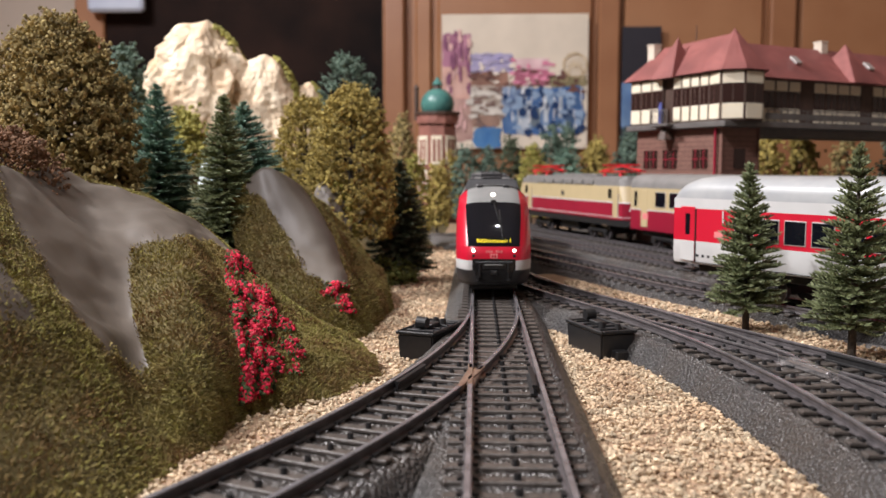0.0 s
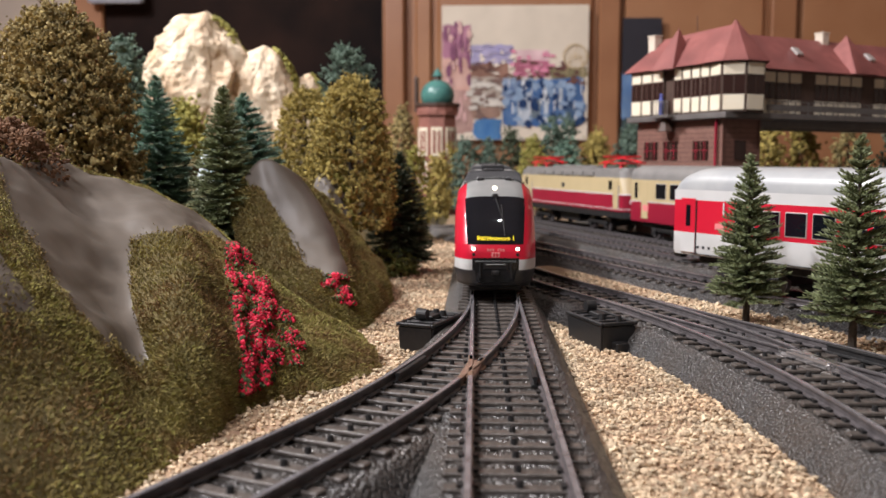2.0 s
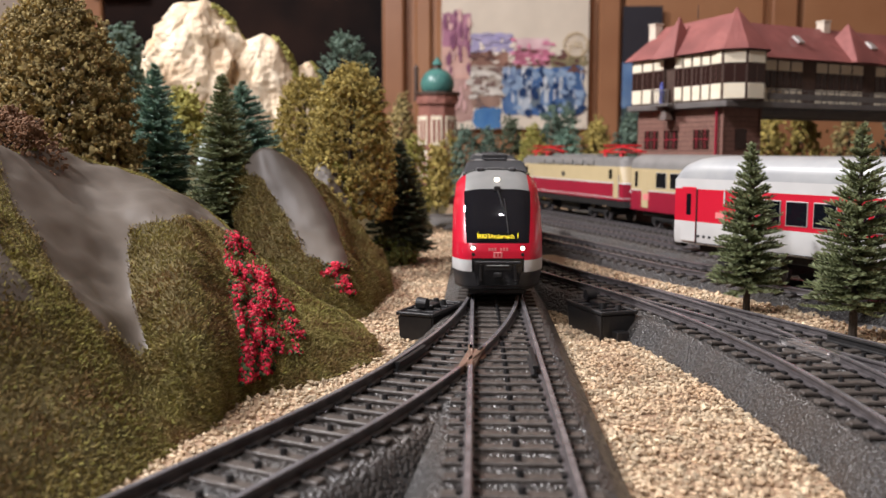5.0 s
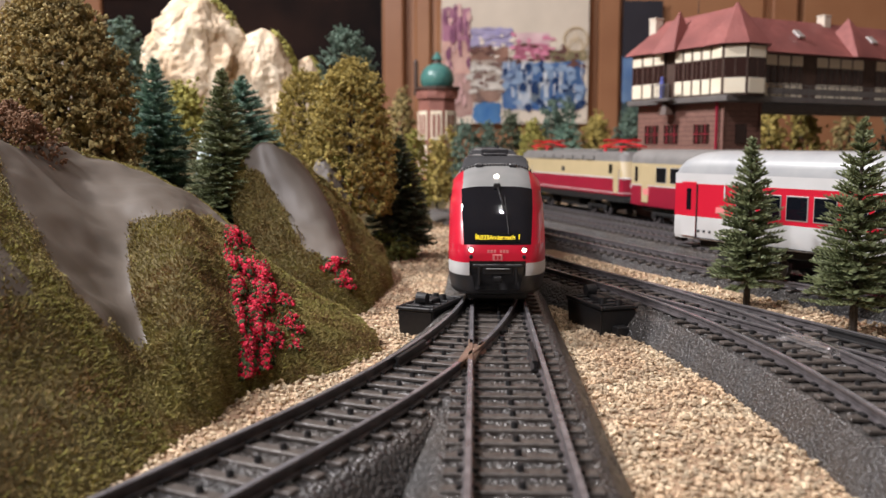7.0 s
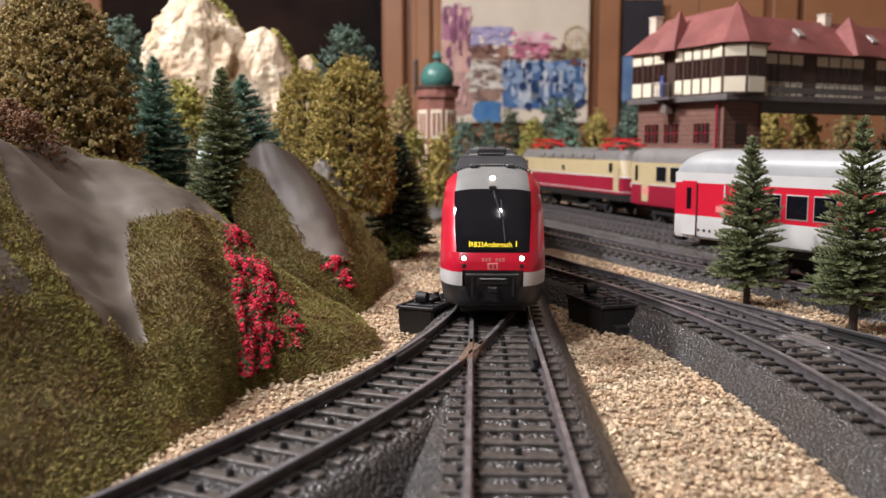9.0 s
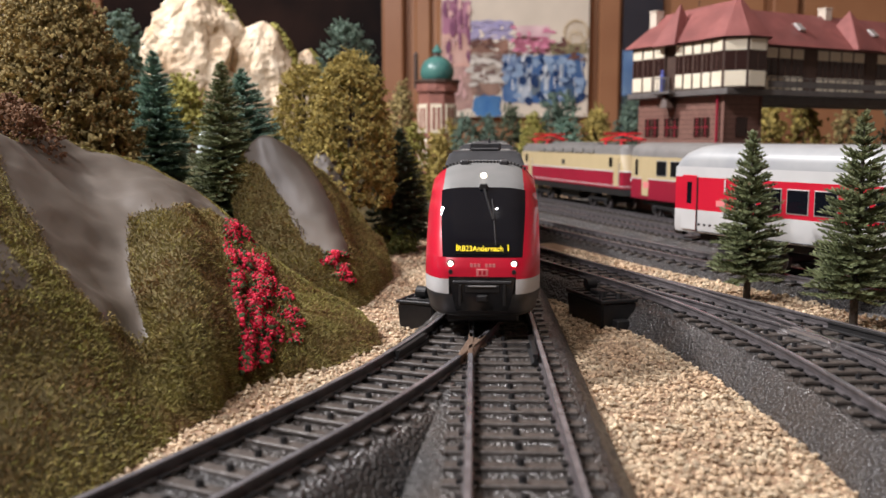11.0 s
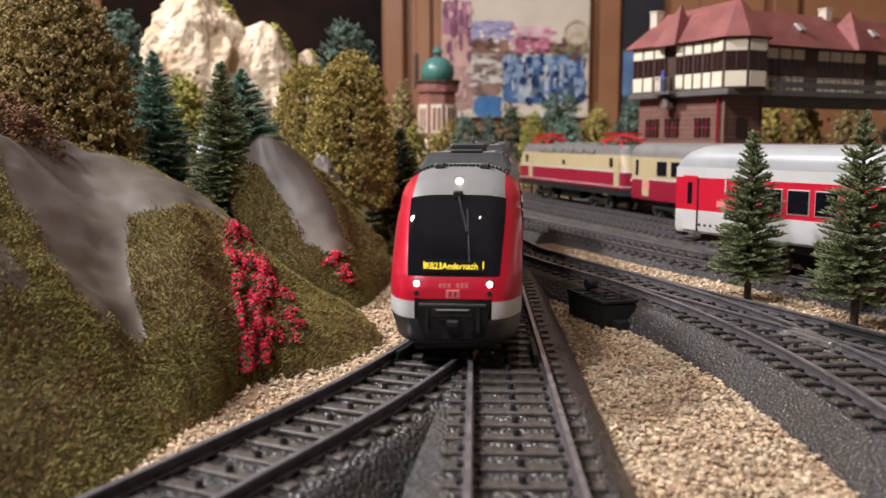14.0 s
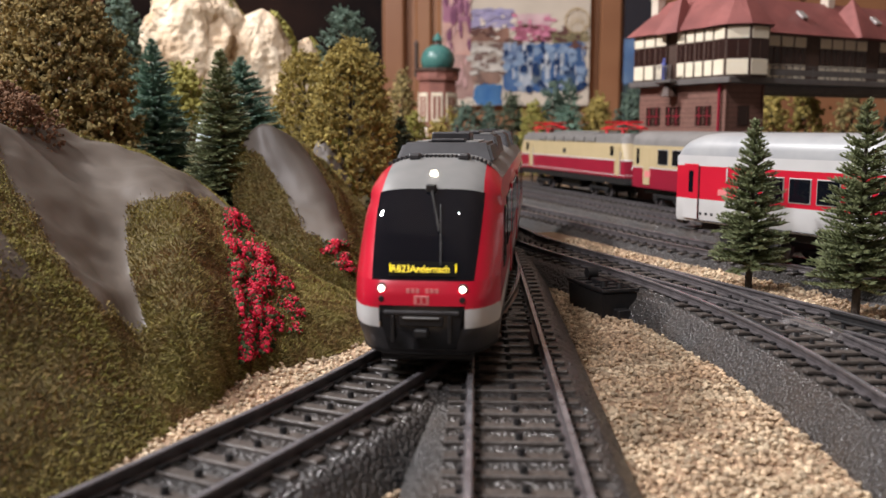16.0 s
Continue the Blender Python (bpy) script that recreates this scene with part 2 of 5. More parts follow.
def bed_sheet(path, half=20.0, tone="roadbed", rough=.45):
    """Roadbed with a granular surface, in many small facets."""
    prof = []
    for o, z in BED:
        prof.append((o * half / 20, z))
    fine = []
    for (o0, z0), (o1, z1) in zip(prof, prof[1:]):
        n = max(1, int(math.hypot(o1 - o0, z1 - z0) / 1.4))
        fine += [(o0 + (o1 - o0) * i / n, z0 + (z1 - z0) * i / n) for i in range(n)]
    fine.append(prof[-1])
    dense = clip_path(path, 0, path_length(path), 1.6)
    v, f = sweep(fine, dense, close=False)
    out = []
    for x, y, z in v:
        d = rough * noise.noise((x * .9, y * .9, z * .9)) + rough * .7 * noise.noise((x * 2.1, y * 2.1, z))
        out.append((x, y, z + d))
    n = len(fine)
    f.append(tuple(range(n))[::-1])
    f.append(tuple(range(len(out) - n, len(out))))
    return out, f


def rail_profile(o):
    return [(o - 1.0, 8.0), (o + 1.0, 8.0), (o + 1.0, 8.35), (o + .3, 8.6), (o + .3, 9.7), (o + .62, 9.95), (o + .62, RZ - .12), (o + .45, RZ),
            (o - .45, RZ), (o - .62, RZ - .12), (o - .62, 9.95), (o - .3, 9.7), (o - .3, 8.6), (o - 1.0, 8.35)]


def rail(parent, path, o, material=("rail", "railtop"), name="rail"):
    v, f = sweep(rail_profile(o), path)
    ob = raw(name, v, f, list(material), parent)
    for p in ob.data.polygons:
        if p.normal.z > .9 and p.center.z > (RZ - .1) * S:
            p.material_index = 1
    return ob


sleeper_bm = bx(-12.6, 12.6, -1.35, 1.35, 7.2, 8.15, bevel=.22)
sleeper_mesh = bpy.data.meshes.new("sleeper")
bmesh.ops.scale(sleeper_bm, vec=(S, S, S), verts=sleeper_bm.verts)
sleeper_bm.to_mesh(sleeper_mesh)
sleeper_bm.free()
sleeper_mesh.materials.append(M["sleeper"])


def sleepers(parent, path, d0, d1, reach=1.0, extra=()):
    """Sleepers with their rail chairs and centre studs."""
    n = int((d1 - d0) / 6.95)
    bm = bmesh.new()
    for i in range(n):
        x, y, a = along(path, d0 + (i + .5) * (d1 - d0) / n)
        ob = new("sleeper", sleeper_mesh)
        ob.parent = parent
        ob.matrix_local = Matrix.Translation((x * S, y * S, 0)) @ Matrix.Rotation(a, 4, "Z") @ Matrix.Diagonal((reach, 1, 1, 1))
        m = Matrix.Translation((x, y, 0)) @ Matrix.Rotation(a, 4, "Z")
        cyl(bm, .75, .55, 1.3, m @ at(0, 0, 8.0), seg=8)
        for o in (-8.4, 8.4):
            for k in (-1.35, 1.35):
                box(bm, o + k - .45, o + k + .45, -1.0, 1.0, 8.1, 8.75, m=m)
    part("stud", bm, "black", parent, "black contact studs and rail chairs")


GAUGE = 8.4


def plain_track(path, label="curved grey-ballasted model track with dark rails", name="track", bed=True, half=20.0):
    th = thing(name, label, "model track", group="model railway tracks")
    TRACKS.append((path, half))
    if bed:
        v, f = bed_sheet(path, half)
        raw("roadbed", v, f, "roadbed", th, smooth=40)
    L = path_length(path)
    sleepers(th, path, 0, L)
    fine = clip_path(path, 0, L, 5)
    for o in (-GAUGE, GAUGE):
        rail(th, fine, o)
    return th


def turnout(x, y, a, side, label, cross="copper"):
    """Turnout with its toe at (x, y); the curved leg swings to side * +x."""
    th = thing("turnout", label, "model turnout", group="model railway tracks")
    st, cu = straight_run(x, y, a, LEN), arc_run(x, y, a, RAD, side * BEND)
    for p in (st, cu):
        TRACKS.append((p, 20.0))
        v, f = bed_sheet(p)
        if p is cu:
            v = [(vx, vy, vz - .25) for vx, vy, vz in v]
        raw("roadbed", v, f, "roadbed", th, smooth=40)
    frog = math.acos(1 - 2 * GAUGE / (RAD + GAUGE))
    df, Ls, Lc = math.sin(frog) * RAD, LEN, RAD * BEND
    sleepers(th, st, 0, df * .55, 1.08)
    sleepers(th, st, df * .55, Ls, 1.0)
    sleepers(th, cu, RAD * frog * .62, Lc, 1.0)
    s_fine, c_fine = clip_path(st, 0, Ls, 4), clip_path(cu, 0, Lc, 4)
    rail(th, s_fine, side * -GAUGE)
    rail(th, c_fine, side * GAUGE)
    # inner rails: blades, coppery crossing, then plain rail
    blade = 14.0
    rail(th, clip_path(st, blade, df - 8, 4), side * GAUGE * .985, name="blade")
    rail(th, clip_path(cu, blade, RAD * frog - 8, 4), -side * GAUGE * .985, name="blade")
    rail(th, clip_path(st, df - 12, df + 9, 3), side * GAUGE, (cross, cross), "crossing")
    rail(th, clip_path(cu, RAD * frog - 12, RAD * frog + 9, 3), -side * GAUGE, (cross, cross), "crossing")
    fx, fy, fa = along(st, df)
    m = Matrix.Translation((fx, fy, 0)) @ Matrix.Rotation(fa + side * frog / 2, 4, "Z")
    part("frog", box(bmesh.new(), side * GAUGE - 1.9, side * GAUGE + 1.9, -9, 8, 8.0, 10.1, bevel=.5, m=m), cross, th, "metal crossing piece")
    rail(th, clip_path(st, df + 9, Ls, 4), side * GAUGE)
    rail(th, clip_path(cu, RAD * frog + 9, Lc, 4), -side * GAUGE)
    # check rails opposite the crossing
    rail(th, clip_path(st, df - 10, df + 10, 3), -side * (GAUGE - 1.7), ("black", "black"), "check_rail")
    rail(th, clip_path(cu, RAD * frog - 10, RAD * frog + 10, 3), side * (GAUGE - 1.7), ("black", "black"), "check_rail")
    return th


YA = YT + LEN
turnout(X0, YT, 0, -1, "grey-ballasted model turnout with coppery crossing on beige ground")
turnout(X0, YA, 0, 1, "grey-ballasted model turnout behind the red railcar")
legA = arc_run(X0, YA, 0, RAD, BEND)[-1]
turnout(*legA, -1, "grey-ballasted model turnout with shiny rails beside the firs", "steel")
plain_track(straight_run(X0, YT - LEN, 0, 150), "straight grey-ballasted model track on beige ground")
legB = arc_run(X0, YT, 0, RAD, -BEND)[-1]
plain_track(straight_run(*legB, 160), "straight model track branching along the mossy hill")
plain_track(straight_run(X0, YA + 165, 0, 165), "straight model track behind the red railcar")
legC = straight_run(*legA, LEN)[-1]
plain_track(straight_run(*legC, 120), "model track leading away beside the firs")
legD = arc_run(*legA, RAD, -BEND)[-1]
plain_track(straight_run(*legD, 120), "model track leading past the beige ground")

# storage tracks with the standing trains
AY, A1, A2 = math.atan(.384), math.atan(.59), math.atan(.335)
CO = (95.3, 371.6)
LO = (108.5, 612.0)


def on_line(o, a, d):
    """A point d millimetres toward the camera along a storage track."""
    return o[0] + math.sin(a) * d, o[1] - math.cos(a) * d


bow = straight_run(*on_line(CO, AY, -215), AY, 185)
bow += arc_run(*bow[-1], 360, A1 - AY)[1:]
bow += straight_run(*bow[-1], 290)[1:]
plain_track(bow, "grey-ballasted storage track under the red and white coach", half=16.5)
plain_track(straight_run(*on_line(LO, A2, -330), A2, 900), "grey-ballasted storage track under the cream and red train")
plain_track(straight_run(on_line(LO, A2, -200)[0] - 46, on_line(LO, A2, -200)[1], A2 * 1.03, 620), "empty grey-ballasted storage track between the trains")


def yard_sheet():
    """Grey ballast bed under the storage tracks."""
    v, rows, cols = [], 130, 60
    for j in range(rows):
        d = -420 + 900 * j / (rows - 1)
        c = on_line(CO, AY, d)
        for i in range(cols):
            o = -9 + 420 * i / (cols - 1)
            edge = min(1.0, (o + 9) / 9.0)
            z = -1 + 5.2 * edge + (.5 * noise.noise((c[0] * .3 + o * .3, c[1] * .3, 0)) + .4 * noise.noise((c[0] + o, c[1], 4))) * edge
            v.append((c[0] + math.cos(AY) * o + 2.5 * noise.noise((d * .05, 0, 0)), c[1] + math.sin(AY) * o, z))
    f = [(j * cols + i, j * cols + i + 1, (j + 1) * cols + i + 1, (j + 1) * cols + i) for j in range(rows - 1) for i in range(cols - 1)]
    return v, f


yv, yf = yard_sheet()
tagged(raw("yard_ballast", yv, yf, "yard", None, smooth=50), "grey ballast spread under the storage tracks", "ballast", kind="structure")


# ---- turnout motor boxes ----
def motor_box(x, y, turn, label):
    th = thing("turnout_lever_box", label, "lever box", (x, y, 0), turn, group="turnout boxes")
    bm = bmesh.new()
    box(bm, -12.5, 12.5, -6.2, 6.2, -1, 8.2)
    for v in bm.verts:
        if v.co.z < 0:
            v.co.x *= .95
            v.co.y *= .93
    bmesh.ops.bevel(bm, geom=list(bm.edges), offset=.45, segments=2, affect="EDGES")
    part("case", bm, "black", th)
    rim = part("rim", bx(-12.9, 12.9, -6.6, -5.5, 8.1, 9.3, bevel=.25), "black", th)
    part("rim", bx(-12.9, 12.9, 5.5, 6.6, 8.1, 9.3, bevel=.25), "black", th)
    for k in (-1, 1):
        part("rim", bx(k * 12.3 - .6, k * 12.3 + .6, -5.5, 5.5, 8.1, 9.25, bevel=.25), "black", th)
    part("cover", bx(-11.6, 11.6, -5.4, 5.4, 8.2, 8.7, bevel=.15), "dark_grey", th, "dark grey ribbed cover")
    for k in range(4):
        part("cover_rib", bx(-9 + k * 5.6, -8 + k * 5.6, -4.8, 4.8, 8.7, 9.3, bevel=.15), "black", th)
    part("post", bx(-8, -6.4, -1, .6, 8.7, 10.6, bevel=.2), "black", th)
    part("knob", cyl(bmesh.new(), 2.0, 1.8, 3.4, at(-7.2, 1.5, 11.4, 90), seg=18), "black", th, "round black lever knob")
    part("lever", bx(-4, 2.5, -2.2, 1.2, 8.7, 10.4, bevel=.3), "black", th)
    part("pin", cyl(bmesh.new(), 1.2, .9, 2.2, at(5.0, -2.0, 8.7), seg=12), "black", th)
    part("pin", cyl(bmesh.new(), 1.2, .9, 1.9, at(8.2, 2, 8.7), seg=12), "black", th)
    part("mount_lug", bx(11.5, 15.5, -2.2, 2.2, -.5, 3.0, bevel=.3), "black", th)
    return th


motor_box(-14.5, 283, 68, "black plastic turnout lever box on beige ground")
motor_box(41.5, 288, -70, "black plastic turnout lever box beside the curved track")


# ---- loose granulate ----
def clear_of_beds(xy):
    """Which of many spots lie beside every roadbed."""
    free = np.ones(len(xy), bool)
    for path, half in TRACKS:
        pts = np.array([p[:2] for p in clip_path(path, 0, path_length(path), 4.0)])
        for i in range(0, len(xy), 4000):
            d = np.hypot(xy[i:i + 4000, None, 0] - pts[None, :, 0], xy[i:i + 4000, None, 1] - pts[None, :, 1]).min(axis=1)
            free[i:i + 4000] &= d > half + .2
    return free


def strip_across(x, y):
    """Signed distance from the near storage track's line."""
    return (x - CO[0]) * math.cos(AY) + (y - CO[1]) * math.sin(AY)


def gravel_strip():
    """Low bank of granulate between the turnout and the storage tracks."""
    v, rows, cols = [], 110, 14
    for j in range(rows):
        c = on_line(CO, AY, -110 + 470 * j / (rows - 1))
        for i in range(cols):
            o = -44 + 36 * i / (cols - 1)
            x, y = c[0] + math.cos(AY) * o, c[1] + math.sin(AY) * o
            v.append((x, y, -1 + 5.2 * min(1, i / 2) + .6 * noise.noise((x * .12, y * .12, 2))))
    return v, [(j * cols + i, j * cols + i + 1, (j + 1) * cols + i + 1, (j + 1) * cols + i) for j in range(rows - 1) for i in range(cols - 1)]


tagged(raw("gravel_bank", *gravel_strip(), "sand", None, smooth=60), "low bank of beige granulate beside the firs", "ground", kind="structure")


def chip_shapes():
    out = []
    rnd = random.Random(5)
    for k in range(12):
        bm = bmesh.new()
        bmesh.ops.create_icosphere(bm, subdivisions=1, radius=1)
        for v in bm.verts:
            v.co *= rnd.uniform(.5, 1.2)
            v.co.z *= .8
        out.append((np.array([v.co[:] for v in bm.verts]), [tuple(w.index for w in f.verts) for f in bm.faces]))
        bm.free()
    return out


CHIPS = chip_shapes()


def scatter(name, spots, label, category, material, parent=None, kind="stuff"):
    """One mesh of small chips at spots (x, y, z, size)."""
    rnd = random.Random(11)
    vs, fs, n = [], [], 0
    for x, y, z, s in spots:
        v, f = CHIPS[rnd.randrange(12)]
        a = rnd.uniform(0, 6.28)
        c, k = math.cos(a) * s, math.sin(a) * s
        w = np.empty_like(v)
        w[:, 0], w[:, 1], w[:, 2] = x + v[:, 0] * c - v[:, 1] * k, y + v[:, 0] * k + v[:, 1] * c, z + v[:, 2] * s
        vs.append(w)
        fs += [tuple(i + n for i in t) for t in f]
        n += len(v)
    ob = raw(name, np.concatenate(vs), fs, material, parent, label)
    return tagged(ob, label, category, kind=kind)


def gravel():
    rnd = random.Random(3)
    spots = []
    for (xa, xb, ya, yb, pitch, s0, s1) in ((20, 82, 88, 330, 1.0, .28, 1.0), (-68, -8, 120, 420, 1.25, .32, 1.0), (30, 130, 330, 440, 1.9, .6, 1.2),
                                            (-70, -8, 420, 700, 3.2, .8, 1.6), (60, 180, 170, 335, 1.6, .45, 1.1)):
        nx, ny = int((xb - xa) / pitch), int((yb - ya) / pitch)
        for j in range(ny):
            for i in range(nx):
                x, y = xa + (i + rnd.uniform(-.4, 1.4)) * pitch, ya + (j + rnd.uniform(-.4, 1.4)) * pitch
                o = strip_across(x, y)
                if o > -7:
                    continue
                lift = 4.3 if o > -40 and x > 45 else 0
                s = rnd.uniform(s0, s1) * rnd.uniform(.7, 1.15)
                spots.append((x, y, lift + rnd.uniform(-.3, .6) + .5 * noise.noise((x * .25, y * .25, 0)), s))
    keep = clear_of_beds(np.array([p[:2] for p in spots]))
    return [p for p, k in zip(spots, keep) if k]


scatter("granulate", gravel(), "loose beige cork granulate covering the ground", "granulate", "grain")


# ---- the red railcar ----
NOSE = [(4.0, 4.0), (4.4, 2.2), (6.5, 1.2), (9.0, .3), (10.4, .1), (12.5, 0), (14.9, 0), (17.0, .4), (19.4, 1.4), (20.2, 2.0), (24.0, 4.9), (28.0, 8.3),
        (32.0, 12.1), (35.0, 15.4), (36.6, 17.5), (38.0, 19.8), (40.0, 24.0), (41.6, 28.5), (43.0, 34.0)]
HALF = 15.1
CAR_LEN = 313.0


def nose_setback(z):
    for (z0, d0), (z1, d1) in zip(NOSE, NOSE[1:]):
        if z <= z1:
            return d0 + (d1 - d0) * (z - z0) / (z1 - z0)
    return NOSE[-1][1]


def ease(x):
    x = max(0.0, min(1.0, x))
    return x * x * (3 - 2 * x)


def nose_point(x, z, out=0.0):
    """A place on the nose: x across, z the height at the middle; y backwards from the tip."""
    k = abs(x) / HALF
    low = ease((12 - z) / 8)
    c = 10.5 * k ** 6.0 * (1 - ease((z - 33) / 9)) + 1.0 * k ** 2 * ease((z - 20) / 10) * (1 - ease((z - 36) / 6)) + 3 * k ** 3 * low
    zz = z - 5.0 * k ** 4 * ease((z - 30) / 13)
    xx = x * (1 - .05 * low) * (1 - .05 * ease((z - 28) / 14))
    return Vector((xx, nose_setback(z) + c - out, zz + RZ + out * .35))


def nose_patch(name, z0, z1, left, right, material, parent, label="", out=0.0, nx=14, nz=12, thick=0.0):
    v, f = [], []
    for j in range(nz + 1):
        z = z0 + (z1 - z0) * j / nz
        a, b = left(z), right(z)
        for i in range(nx + 1):
            v.append(nose_point(a + (b - a) * i / nx, z, out)[:])
    n = nx + 1
    for j in range(nz):
        for i in range(nx):
            f.append((j * n + i, j * n + i + 1, (j + 1) * n + i + 1, (j + 1) * n + i))
    if thick:
        base = len(v)
        for j in range(nz + 1):
            z = z0 + (z1 - z0) * j / nz
            a, b = left(z), right(z)
            for i in range(nx + 1):
                v.append(nose_point(a + (b - a) * i / nx, z, out - thick)[:])
        rim = [i for i in range(n)] + [j * n + nx for j in range(1, nz + 1)] + [nz * n + i for i in range(nx - 1, -1, -1)] + [j * n for j in range(nz - 1, 0, -1)]
        for p, q in zip(rim, rim[1:] + rim[:1]):
            f.append((q, p, p + base, q + base))
    return raw(name, v, f, material, parent, label, smooth=40)


def glass_half(z):
    return 10.2 + 1.5 * (z - 19.6) / 17


def text_mesh(words, size):
    cu = bpy.data.curves.new("lettering", "FONT")
    cu.body, cu.size, cu.extrude, cu.align_x, cu.align_y = words, size * S, .00004, "CENTER", "CENTER"
    ob = bpy.data.objects.new("lettering", cu)
    me = bpy.data.meshes.new_from_object(ob)
    bpy.data.objects.remove(ob)
    bpy.data.curves.remove(cu)
    return me


def railcar():
    th = thing("railcar", "red diesel railcar with lit headlamps and amber destination display", "model train")
    # local frame: tip at y = 0, tail at +y
    out = lambda z: HALF
    hw = lambda z: glass_half(z)
    shell = part("body", bx(-14.2, 14.2, 40, CAR_LEN - 40, 12 + RZ, 38 + RZ, bevel=1), "dark_grey", th, "dark inner body core")
    for s in (-1, 1):
        sides = lambda fn: ((lambda z: -HALF), (lambda z: -fn(z))) if s < 0 else ((lambda z: fn(z)), (lambda z: HALF))
        a, b = sides(hw)
        nose_patch("corner_pillar", 19.6, 36.6, a, b, "red", th, "glossy red corner pillar", nx=16, nz=20)
        a, b = sides(lambda z: 8.5)
        nose_patch("lower_corner", 14.3, 19.6, a, b, "red", th, "glossy red lower corner", nx=16, nz=6)
        a, b = sides(lambda z: 8.5)
        nose_patch("grey_band", 10.4, 14.3, a, b, "band", th, "light grey lower band", nx=16, nz=5)
        a, b = sides(lambda z: 11.4)
        nose_patch("roof_corner", 36.6, 43.0, a, b, "red", th, "glossy red roof edge", nx=10, nz=10)
    nose_patch("front_panel", 14.9, 19.6, lambda z: -8.5, lambda z: 8.5, "red", th, "red front panel under the windscreen", nx=16, nz=8)
    nose_patch("roof_front", 36.6, 43.0, lambda z: -11.4, lambda z: 11.4, "grey_roof", th, "smooth grey roof front", nx=20, nz=12)
    nose_patch("skirt", 4.0, 10.4, lambda z: -HALF, lambda z: HALF, "dark_grey", th, "dark grey front skirt", nx=24, nz=8)
    nose_patch("coupler_pocket", 10.4, 14.9, lambda z: -8.5, lambda z: 8.5, "black", th, "black recessed coupler pocket", out=-1.2, nx=8, nz=4)
    flap = nose_patch("front_flap", 5.8, 14.7, lambda z: -8.3 + .14 * (14.7 - z), lambda z: 8.3 - .14 * (14.7 - z), "gloss_black", th, "glossy black front flap",
                      out=.25, nx=10, nz=8, thick=.8)
    part("flap_ledge", bx(-7.4, 7.4, -.75, .1, 13.2 + RZ, 14.0 + RZ, bevel=.2), "dark_grey", flap)
    part("flap_recess", bx(-4.4, 4.4, -.5, .2, 10.9 + RZ, 12.9 + RZ, bevel=.2), "black", flap)
    part("grab_bar", bx(-3.6, 3.6, -1.1, -.5, 12.4 + RZ, 12.8 + RZ, bevel=.15), "grey_roof", flap)
    part("coupler", bx(-1.5, 1.5, -1.3, 1, 8.6 + RZ, 10.4 + RZ, bevel=.4), "black", flap)
    for k in (-1, 1):
        part("flap_post", bx(k * 5.6 - .35, k * 5.6 + .35, -.8, .1, 7.6 + RZ, 13.0 + RZ, bevel=.15), "black", flap)
    nose_patch("skirt_lip", 4.0, 5.2, lambda z: -HALF, lambda z: HALF, "black", th, "black lower lip", out=.3, nx=24, nz=2, thick=.6)
    part("axle_gear", bx(-9.6, 9.6, 8, 22, 1.6 + RZ, 5.0 + RZ, bevel=.6), "black", th)
    nose_patch("windscreen", 19.7, 36.5, lambda z: -hw(z), lambda z: hw(z), "glass", th, "large black glossy windscreen", out=.05, nx=18, nz=18)
    # destination display
    d = nose_patch("destination_display", 20.3, 23.0, lambda z: -6.7, lambda z: 6.7, "ledoff", th, "black destination display", out=.22, nx=12, nz=2, thick=.3)
    me = text_mesh("RB23Andernach", 2.35)
    t = finish("lettering", me, "led", d, "amber lit lettering")
    c = nose_point(-.5, 21.55, .6)
    t.matrix_local = Matrix.Translation(c * S) @ Matrix.Rotation(radians(53), 4, "X") @ Matrix.Diagonal((.76, .95, 1, 1))
    for k in (-1, 1):
        c = nose_point(6.55 * k, 21.6, .5)
        part("display_edge", bx(c.x - .12, c.x + .12, c.y - .1, c.y + .4, c.z - 1.0, c.z + 1.0), "led", d)
    # lamps
    for k in (-1, 1):
        c = nose_point(8.04 * k, 18.1, 0)
        part("headlight", cyl(bmesh.new(), .72, .6, .8, at(c.x, c.y + .3, c.z, 90), seg=18), "lampw", th, "lit round headlamp")
        part("lamp_ring", cyl(bmesh.new(), 1.05, .95, .55, at(c.x, c.y + .35, c.z, 90), seg=18), "dark_grey", th)
        c = nose_point(8.0 * k, 16.1, 0)
        part("tail_light", cyl(bmesh.new(), .62, .55, .6, at(c.x, c.y + .3, c.z, 90), seg=14), "black", th, "unlit dark tail lamp")
    c = nose_point(0, 39.3, .1)
    part("top_lamp", cyl(bmesh.new(), .85, .75, .9, at(c.x, c.y + .5, c.z - .1, 62), seg=18), "lampw", th, "lit round roof headlamp")
    # wiper and its motor
    c = nose_point(0, 36.6, .3)
    part("wiper_motor", box(bmesh.new(), -1.1, 1.1, -1.0, 1.0, -.9, .9, bevel=.3, m=at(c.x, c.y, c.z)), "black", th)
    bm = bmesh.new()
    p0, p1 = nose_point(.2, 36, .6), nose_point(2.6, 28.5, .45)
    for a, b, w in ((p0, p1, .22), (nose_point(2.4, 33.5, .35), nose_point(3.4, 22.5, .35), .16)):
        v = (b - a)
        box(bm, -w, w, -w, w, 0, v.length, m=Matrix.Translation(a) @ v.to_track_quat("Z", "Y").to_matrix().to_4x4())
    part("wiper", bm, "black", th)
    # number and emblem as plain marks on the red panel
    bm = bmesh.new()
    for i, w in enumerate((.7, .7, .7, -1, .7, .7, .7)):
        if w > 0:
            x = -3.1 + i * .95
            c = nose_point(x, 17.7, .12)
            box(bm, x, x + w, c.y - .05, c.y + .25, c.z - .45, c.z + .45)
